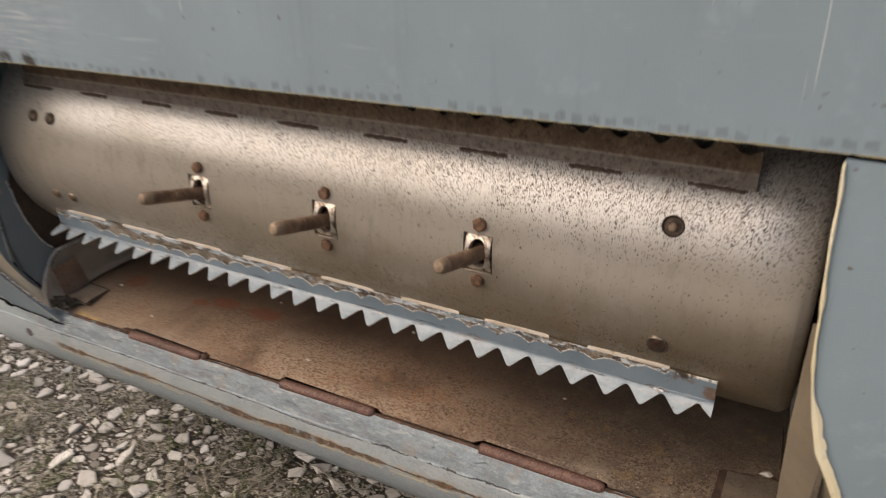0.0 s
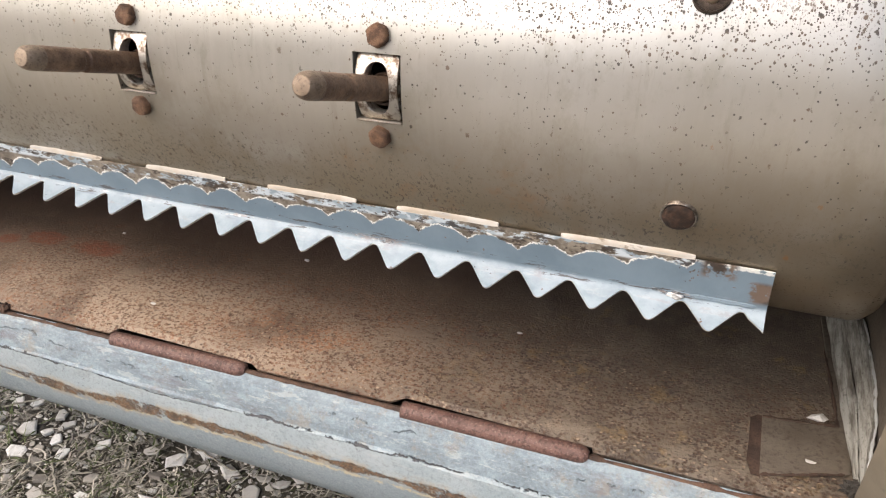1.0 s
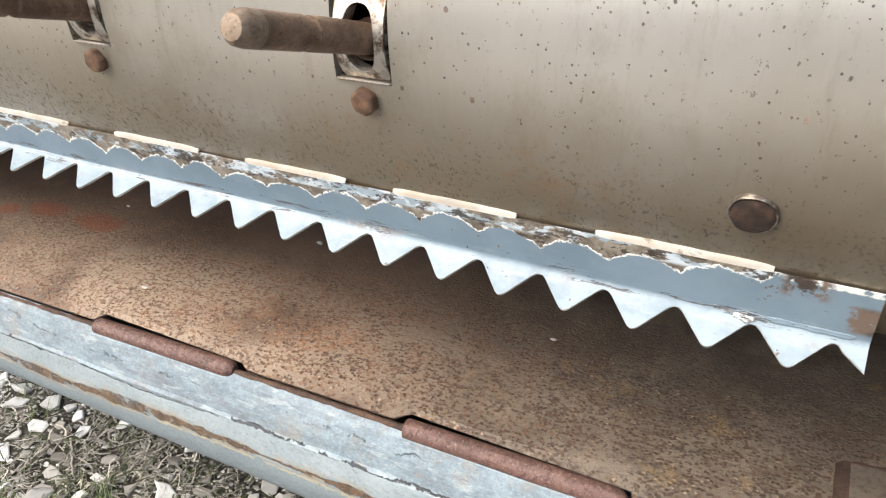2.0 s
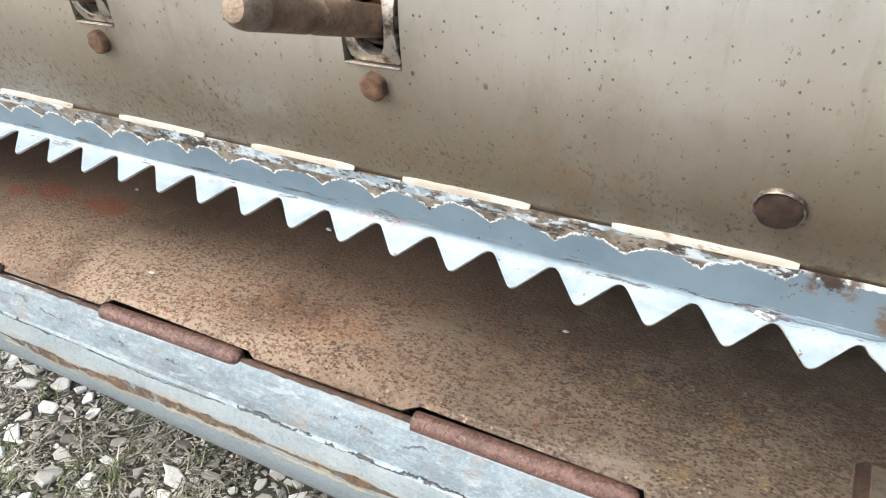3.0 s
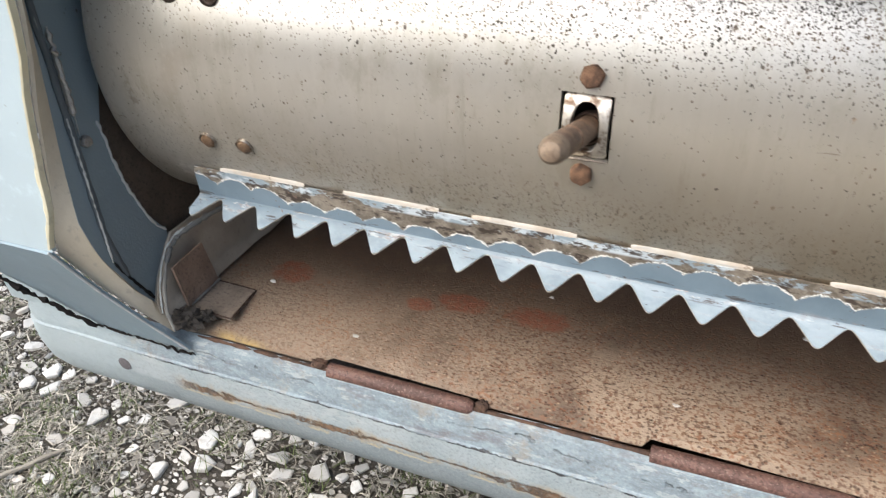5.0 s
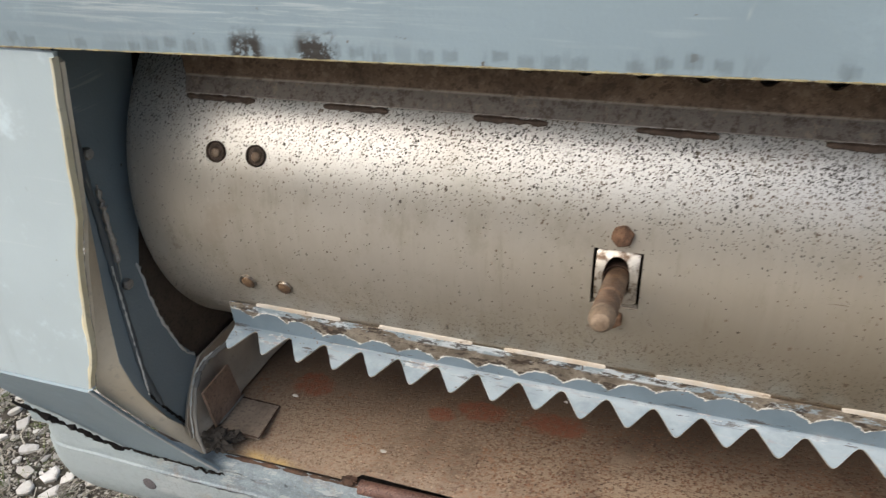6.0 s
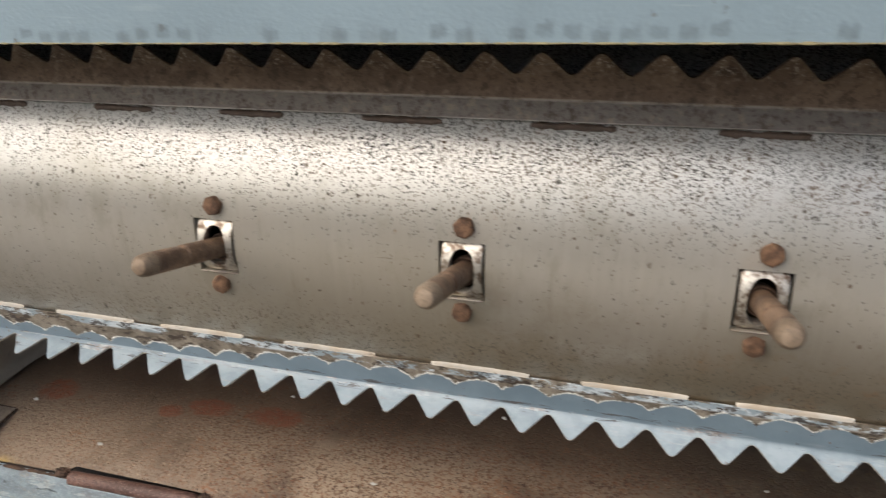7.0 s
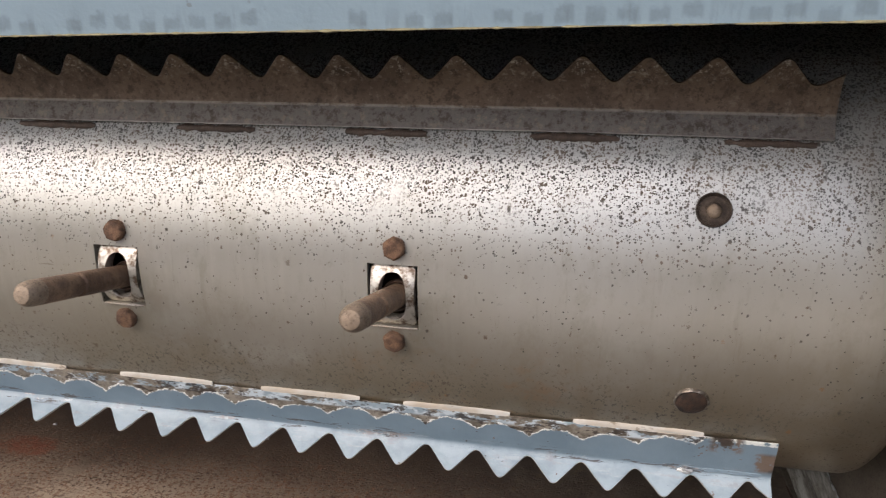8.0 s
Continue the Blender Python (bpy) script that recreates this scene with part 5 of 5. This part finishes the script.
for x, big in ((-0.652, 0.008), (-0.480, 0.0062)):
    b = bmesh.new()
    bmesh.ops.create_icosphere(b, subdivisions=3, radius=1.0)
    for v in b.verts:
        v.co *= 1 + 0.55 * noise.noise(v.co * 2.6 + Vector((x * 50, 0, 0)))
        v.co = Vector((x, 0.0295 + hinge_dy(x), 0.4525 + hinge_dz(x))) + Vector((v.co.x * big, v.co.y * 0.0062, v.co.z * 0.0048))
    part("rust_lump", b, M_PIN, pan, "crusty dark rust lump")

# patches and flaps in the corners
part("patch_plate", plate([(-0.816, 0.039, 0.4585), (-0.763, 0.039, 0.4585), (-0.767, 0.091, 0.4585), (-0.818, 0.092, 0.4585)], (0, 0, -0.003)), M_PATCH, pan, "dark steel patch plate")
part("patch_plate", plate([(0.2825, 0.0485, 0.4592), (0.3455, 0.0715, 0.4592), (0.352, 0.13, 0.4592), (0.342, 0.30, 0.4592), (0.3315, 0.30, 0.4592), (0.3395, 0.125, 0.4592), (0.2825, 0.1165, 0.4592)], (0, 0, -0.003)), M_GREY_PATCH, pan, "L-shaped grey-brown steel patch plate")
part("rust_strip", plate([(0.2735, 0.1125, 0.4590), (0.2735, 0.085, 0.4590), (0.2728, 0.062, 0.4590), (0.2765, 0.0472, 0.4590), (0.2830, 0.0470, 0.4590), (0.2830, 0.1175, 0.4590), (0.279, 0.118, 0.4590)], (0, 0, -0.0015)), M_DARK_RUST, pan, "dark rust along the patch plate")
for pts in ([(0.2825, 0.1168), (0.300, 0.1185), (0.318, 0.1212), (0.3395, 0.1250), (0.3385, 0.150), (0.3355, 0.20), (0.3325, 0.235)], [(0.2825, 0.0482), (0.300, 0.0540), (0.322, 0.0625), (0.345, 0.071)]):
    line = [Vector((pts[i][0] + (pts[i + 1][0] - pts[i][0]) * f / 8, pts[i][1] + (pts[i + 1][1] - pts[i][1]) * f / 8, 0.4590)) for i in range(len(pts) - 1) for f in range(8)]
    part("rust_seam", bead(line, 0.0012, 1.2), M_DARK_RUST, pan, "dark rusty seam")
part("corner_plate", plate([(-0.8195, 0.092, 0.459), (-0.8175, 0.039, 0.459), (-0.8135, 0.026, 0.519), (-0.8135, 0.073, 0.521)], (0.003, 0, 0.001)), M_CORNER, pan, "rusty slanting corner plate")
for a, b in (((-0.816, 0.039), (-0.763, 0.039)), ((-0.763, 0.039), (-0.767, 0.091)), ((-0.767, 0.091), (-0.818, 0.092))):
    part("rust_seam", bead([Vector((a[0] + (b[0] - a[0]) * k / 16, a[1] + (b[1] - a[1]) * k / 16, 0.4582)) for k in range(17)], 0.0011, 0.9), M_DARK_RUST, pan, "dark rusty seam")
part("seam_weld", bead([Vector((-0.8150 + 0.001 * k / 14, 0.094 - 0.052 * k / 14, 0.4612)) for k in range(15)], 0.0011, 0.8), M_WORN, pan)


def fillet(x_wall, side, rise, reach, y_front, y_back, slope):
    """A rubber sheet bent from the side plate down on the floor, its front edge sloping forward to the floor."""
    rows = []
    for i in range(33):
        f = i / 32
        row = []
        for k in range(13):
            a = radians(90 * k / 12)
            y = (y_front - slope * (1 - (1 - math.sin(a)) ** 1.6)) * (1 - f) + y_back * f
            wob = 0.0035 * noise.noise(Vector((y * 26, k * 0.33, side)))
            row.append((x_wall + side * (reach * (1 - math.cos(a)) + wob), y + 0.003 * noise.noise(Vector((k * 0.6, f * 3, 4))), 0.4605 + rise * (1 - math.sin(a)) + wob * 0.5))
        rows.append(row)
    return rows


def rubber_strip(name, rows, label, material):
    ob = thing(name, label, "rubber strip")
    part("sheet", thicken(grid(rows), 0.003), material, ob)
    part("worn_edge", bead([Vector(p) for p in rows[0]], 0.0009, 1.4), M_WORN, ob, "grey worn front edge")
    return ob


rubber_strip("rubber_strip", fillet(-0.8335, 1, 0.080, 0.013, 0.056, 0.34, 0.052), "crumpled brown rubber strip in the floor corner", M_DARK_RUBBER)

lip = [(-0.803, 0.000, 0.462), (-0.810, 0.003, 0.480), (-0.817, 0.014, 0.500), (-0.822, 0.028, 0.517), (-0.824, 0.042, 0.531), (-0.820, 0.054, 0.541), (-0.812, 0.064, 0.547), (-0.806, 0.085, 0.549), (-0.803, 0.120, 0.546)]
lip = [Vector([float(np.interp(k / 48, [i / 8 for i in range(9)], [p[c] for p in lip])) for c in range(3)]) for k in range(49)]
curl = thing("rubber_lip", "curled grey-blue rubber lip over the floor corner", "rubber strip")
part("roll", bead(lip[19:], 0.0025, 0.9, 10), M_LIP_RUBBER, curl)
part("tail", bead(lip[:21], 0.0019, 0.8, 8), M_WORN, curl, "thin frayed lower end")
part("worn_edge", bead([p + Vector((-0.0024, -0.0034, 0.0012)) for p in lip[6:40]], 0.0009, 1.6), M_SEAL, curl, "pale worn front edge")


def slab(rows, drop):
    """A sheet with the thickness drop downwards."""
    bm = grid(rows)
    moved = bmesh.ops.extrude_face_region(bm, geom=bm.faces[:])["geom"]
    bmesh.ops.translate(bm, verts=[v for v in moved if isinstance(v, bmesh.types.BMVert)], vec=(0, 0, -drop))
    return bm


def lining(a, b, lift, seed):
    """A thin worn sheet along the right floor corner, between two lines of points (x, y, z) by distance from the front."""
    rows = []
    for i in range(41):
        f = i / 40
        p, q = (Vector([float(np.interp(f, [k / (len(line) - 1) for k in range(len(line))], [v[c] for v in line])) for c in range(3)]) for line in (a, b))
        row = []
        for k in range(11):
            g = k / 10
            v = p.lerp(q, g) + Vector((0, 0, lift * math.sin(math.pi * g)))
            v += Vector((0.0018 * noise.noise(Vector((f * 7, g * 9, seed))), 0, 0.0026 * noise.noise(Vector((f * 4, g * 11, seed + 3)))))
            row.append(tuple(v))
        rows.append(row)
    return rows


strip = thing("rubber_strip", "frayed pale grey rubber strip along the side plate", "rubber strip")
foot = [(0.3470, 0.066, 0.4625), (0.3440, 0.124, 0.4625), (0.3415, 0.168, 0.4630), (0.3375, 0.241, 0.4640), (0.335, 0.31, 0.465)]
fold = [(0.3500, 0.060, 0.466), (0.3500, 0.115, 0.474), (0.3490, 0.165, 0.480), (0.3460, 0.235, 0.483), (0.343, 0.31, 0.484)]
fold_out = [(0.3503, 0.058, 0.466), (0.3512, 0.113, 0.474), (0.3500, 0.163, 0.481), (0.3462, 0.235, 0.4845), (0.343, 0.31, 0.485)]
crest = [(0.3535, 0.060, 0.470), (0.3605, 0.108, 0.484), (0.3615, 0.150, 0.492), (0.3600, 0.215, 0.494), (0.356, 0.31, 0.490)]
part("sheet", slab(lining(foot, fold, 0.001, 3), 0.002), M_RUBBER, strip)
outer = part("frayed_layer", slab(lining(fold_out, crest, 0.003, 8), 0.003), M_RUBBER, strip, "pale frayed outer layer")
part("worn_edge", bead([Vector(r[-1]) for r in lining(fold_out, crest, 0.003, 8)][:34], 0.0012, 1.3), M_SEAL, outer, "pale worn upper edge")


def clod(at, size, seed, label):
    """A ragged lump of dirt."""
    bm = bmesh.new()
    bmesh.ops.create_icosphere(bm, subdivisions=4, radius=1.0)
    for v in bm.verts:
        k = 1 + 0.5 * noise.noise(v.co * 1.9 + Vector((seed, 0, 0))) + 0.5 * noise.noise(v.co * 4.5 + Vector((0, seed, 0))) + 0.3 * noise.noise(v.co * 10)
        v.co = Vector(at) + Vector([c * k * r for c, r in zip(v.co, size)])
    return tagged(new("dirt_clod", mesh_of("dirt_clod", bm, M_DEBRIS, True)), label, "dirt")


clod((0.3468, 0.054, 0.4600), (0.008, 0.007, 0.005), 3, "small dark clod of dirt beside the rubber strip")
clod((-0.806, 0.022, 0.4590), (0.017, 0.013, 0.008), 8, "dark clod of dirt and chaff in the floor corner")
clod((-0.790, 0.034, 0.4585), (0.009, 0.006, 0.005), 12, "small dark clod of dirt on the hinge")

# crumbs left on the floor
rng = random.Random(5)
for x, y, s, mat in ((-0.627, 0.060, 0.0034, M_STONE), (-0.315, 0.075, 0.0035, M_STONE), (0.325, 0.128, 0.008, M_STONE), (-0.758, 0.112, 0.0042, M_STONE), (0.318, 0.075, 0.004, M_STONE), (-0.46, 0.19, 0.003, M_STONE), (-0.21, 0.21, 0.0035, M_STONE), (0.06, 0.16, 0.003, M_STONE)):
    bm = bmesh.new()
    bmesh.ops.create_icosphere(bm, subdivisions=1, radius=1.0)
    for v in bm.verts:
        v.co *= 1 + 0.35 * rng.uniform(-1, 1)
        v.co = (x + v.co.x * s, y + v.co.y * s * 0.6, 0.4575 + s * 0.4 + v.co.z * s * 0.4)
    tagged(new("crumb", mesh_of("crumb", bm, mat)), "small pale crumb of stone on the rusty floor", "stone crumb", "crumbs on the floor pan")


# ---- ground ----
def ground_z(x, y):
    return 0.010 * noise.noise(Vector((x * 1.3, y * 1.3, 0))) + 0.004 * noise.noise(Vector((x * 7, y * 7, 3)))


def spread(lo, hi, n, near, far):
    """Coordinates fine between lo and hi, and out to the horizon."""
    inner = [lo + (hi - lo) * k / n for k in range(n + 1)]
    return [near - 4000, near - 300, near - 40, near - 8, near - 2] + inner + [far + 2, far + 8, far + 40, far + 300, far + 4000]


rows = []
for x in spread(-3.2, 1.2, 90, -3.2, 1.2):
    rows.append([(x, y, ground_z(x, y) if abs(x) < 5 and abs(y) < 5 else 0.0) for y in spread(-1.2, 2.6, 80, -1.2, 2.6)])
ground = tagged(new("ground", mesh_of("ground", grid(rows), M_SOIL, True)), "bare trodden soil with pale stone chips and dry grass", "ground", kind="structure")

# unseen boards added behind the camera; they cut low skylight and tint the drum's reflections
wall = tagged(new("wall_south", mesh_of("wall_south", block((-9, -4.6, -0.05), (9, -4.5, 1.8)), M_CLAY)), "plain brown wall added behind the camera to shape reflections", "wall", kind="structure")


def chip_points(rng, size):
    """An angular flat stone: a lower, a middle and a smaller upper outline."""
    n = rng.choice((5, 6, 6, 7, 7, 8))
    a0, flat, long = rng.uniform(0, 6.28), rng.uniform(0.14, 0.30), rng.uniform(1.0, 1.8)
    spin = [math.tau * (k + rng.uniform(-0.34, 0.34)) / n + a0 for k in range(n)]
    far = [rng.uniform(0.68, 1.16) for _ in range(n)]
    slope = rng.uniform(-0.12, 0.12)
    pts = []
    for lev, shrink in ((-0.2, 0.92), (flat * 0.62, 1.0), (flat, 0.80)):
        for a, r in zip(spin, far):
            x, y = size * shrink * r * math.cos(a) * long, size * shrink * r * math.sin(a)
            pts.append([x, y, lev * size + slope * x])
    faces = [list(range(2 * n, 3 * n))]
    for lev in (0, n):
        faces += [[lev + k, lev + (k + 1) % n, lev + n + (k + 1) % n, lev + n + k] for k in range(n)]
    return np.array(pts), faces


class Room:
    """Keeps stones from lying inside one another."""

    def __init__(self):
        self.cells = collections.defaultdict(list)

    def free(self, x, y, r):
        i, j = int(x // 0.04), int(y // 0.04)
        for a in (i - 1, i, i + 1):
            for b in (j - 1, j, j + 1):
                if any((x - u) ** 2 + (y - v) ** 2 < (0.88 * (r + w)) ** 2 for u, v, w in self.cells[a, b]):
                    return False
        self.cells[i, j].append((x, y, r))
        return True

    def under(self, x, y):
        i, j = int(x // 0.04), int(y // 0.04)
        return any((x - u) ** 2 + (y - v) ** 2 < (w + 0.006) ** 2 for a in (i - 1, i, i + 1) for b in (j - 1, j, j + 1) for u, v, w in self.cells[a, b] if w > 0.0115)


def stony(x, y):
    return noise.noise(Vector((x * 4.2, y * 4.2, 7))) + 0.5 * noise.noise(Vector((x * 11, y * 11, 2)))


room = Room()

# larger stones, one by one
rng = random.Random(21)
kinds = []
for k in range(14):
    p, f = chip_points(random.Random(40 + k), 0.014)
    me = bpy.data.meshes.new("stone")
    me.from_pydata(p.tolist(), [], f)
    me.materials.append(M_STONE)
    kinds.append(me)
count = 0
while count < 290:
    x, y = rng.uniform(-1.68, -0.32), rng.uniform(-0.14, 0.40)
    s = 0.50 + 1.0 * rng.random() ** 1.6
    if stony(x, y) < rng.uniform(-0.75, 0.05) + 0.10 * (x > -0.8) or not room.free(x, y, 0.014 * s * 1.2):
        continue
    count += 1
    ob = tagged(new("stone", rng.choice(kinds)), "pale flat angular stone lying on the soil", "stone", "loose stones on the ground")
    ob.matrix_world = Matrix.LocRotScale((x, y, ground_z(x, y) + 0.001), Euler((rng.gauss(0, 0.16), rng.gauss(0, 0.16), rng.uniform(0, 6.28))), (s, s, s * rng.uniform(0.8, 1.5)))

# smaller chips and grit
rng = random.Random(11)
verts, faces, at = [], [], 0
for k in range(74000):
    x, y = (rng.uniform(-1.80, -0.25) + rng.gauss(0, 0.12), rng.uniform(-0.22, 0.52) + rng.gauss(0, 0.10)) if k % 3 else (rng.gauss(-1.0, 1.1), rng.gauss(0.2, 0.9))
    size = 0.0022 + 0.0115 * rng.random() ** 2.2
    if stony(x, y) + 0.5 * (x < -0.95) < rng.uniform(-0.9, 0.45) or not room.free(x, y, size * 1.1):
        continue
    p, f = chip_points(rng, size)
    turn = Euler((rng.gauss(0, 0.2), rng.gauss(0, 0.2), 0)).to_matrix()
    p = p @ np.array(turn).T + (x, y, ground_z(x, y) + 0.0004)
    verts += p.tolist()
    faces += [[i + at for i in q] for q in f]
    at += len(p)
me = bpy.data.meshes.new("gravel")
me.from_pydata(verts, [], faces)
me.materials.append(M_CHIPS)
tagged(new("gravel", me), "pale angular stone chips strewn over the soil", "gravel", kind="stuff")

# dry grass and straw, flat on the soil, with a few upright green blades
rng = random.Random(31)
verts, faces = [], []
for k in range(86000):
    x, y = (rng.uniform(-1.80, -0.25) + rng.gauss(0, 0.12), rng.uniform(-0.22, 0.52) + rng.gauss(0, 0.10)) if k % 4 else (rng.gauss(-1.0, 1.1), rng.gauss(0.2, 0.9))
    if -stony(x, y) * 0.6 + 0.9 * noise.noise(Vector((x * 5, y * 5, 1))) < rng.uniform(-0.65, 0.40):
        continue
    a, long, w = rng.gauss(0.5, 1.3), 0.007 + 0.036 * rng.random() ** 2, rng.uniform(0.0006, 0.0017)
    if room.under(x + long * 0.5 * math.cos(a), y + long * 0.5 * math.sin(a)) and rng.random() < 0.93:
        continue
    tuft = noise.noise(Vector((x * 9, y * 9, 5))) > 0.42
    z, bend, rise = ground_z(x, y) + rng.uniform(0.0, 0.005), rng.gauss(0, 0.5), rng.uniform(0.2, 0.7) if tuft else rng.uniform(0.0, 0.16)
    at = len(verts)
    for k in range(4):
        f = k / 3
        aa = a + bend * f
        px, py, pz = x + long * f * math.cos(aa), y + long * f * math.sin(aa), z + long * rise * math.sin(f * 2.2) + 0.001
        ww = w * (1 - 0.6 * f)
        verts += [(px - ww * math.sin(aa), py + ww * math.cos(aa), pz), (px + ww * math.sin(aa), py - ww * math.cos(aa), pz + 0.0005)]
    faces += [(at + 2 * k, at + 2 * k + 1, at + 2 * k + 3, at + 2 * k + 2) for k in range(3)]
me = bpy.data.meshes.new("dry_grass")
me.from_pydata(verts, [], faces)
me.materials.append(M_STRAW)
tagged(new("dry_grass", me), "dry straw and thin grass lying between the stones", "dry grass", kind="stuff")

# sticks and twigs
def twig(points, radius):
    line = [Vector(points[0]).lerp(Vector(points[1]), k / 14) + Vector((0.004 * noise.noise(Vector((k * 0.4, points[0][0] * 9, 1))), 0.004 * noise.noise(Vector((k * 0.4, points[0][1] * 9, 7))), 0.002 * noise.noise(Vector((k * 0.5, 3, 3))))) for k in range(15)]
    ob = new("twig", mesh_of("twig", bead(line, radius, 0.5, 7), M_TWIG, True))
    return tagged(ob, "thick dry weathered stick on the gravel" if radius > 0.003 else "thin pale dry twig lying on the stones", "twig", "twigs on the ground")


twig(((-1.315, -0.030, 0.010), (-1.2255, 0.0976, 0.012)), 0.0042)
rng = random.Random(63)
for _ in range(34):
    x, y, a, long = rng.uniform(-1.55, -0.42), rng.uniform(-0.08, 0.32), rng.gauss(0.4, 0.9), rng.uniform(0.04, 0.12)
    z = ground_z(x, y) + 0.008
    twig(((x, y, z), (x + long * math.cos(a), y + long * math.sin(a), z + rng.uniform(-0.003, 0.006))), rng.uniform(0.0009, 0.0019))

# small green tufts
rng = random.Random(77)
verts, faces = [], []
for _ in range(60):
    cx, cy = rng.uniform(-1.6, -0.35), rng.uniform(-0.1, 0.36)
    for _ in range(rng.randint(8, 22)):
        a, long, w, lean = rng.uniform(0, 6.28), rng.uniform(0.012, 0.045), rng.uniform(0.0006, 0.0012), rng.uniform(0.3, 1.2)
        x, y = cx + rng.gauss(0, 0.012), cy + rng.gauss(0, 0.012)
        z, at = ground_z(x, y), len(verts)
        for k in range(4):
            f = k / 3
            out, up, ww = long * f * math.sin(lean * (0.4 + 0.6 * f)), long * f * math.cos(lean * (0.4 + 0.6 * f)), w * (1 - 0.75 * f)
            px, py = x + out * math.cos(a), y + out * math.sin(a)
            verts += [(px - ww * math.sin(a), py + ww * math.cos(a), z + up), (px + ww * math.sin(a), py - ww * math.cos(a), z + up)]
        faces += [(at + 2 * k, at + 2 * k + 1, at + 2 * k + 3, at + 2 * k + 2) for k in range(3)]
me = bpy.data.meshes.new("green_grass")
me.from_pydata(verts, [], faces)
me.materials.append(M_GRASS)
tagged(new("green_grass", me), "small tufts of green grass between the stones", "grass", kind="stuff")
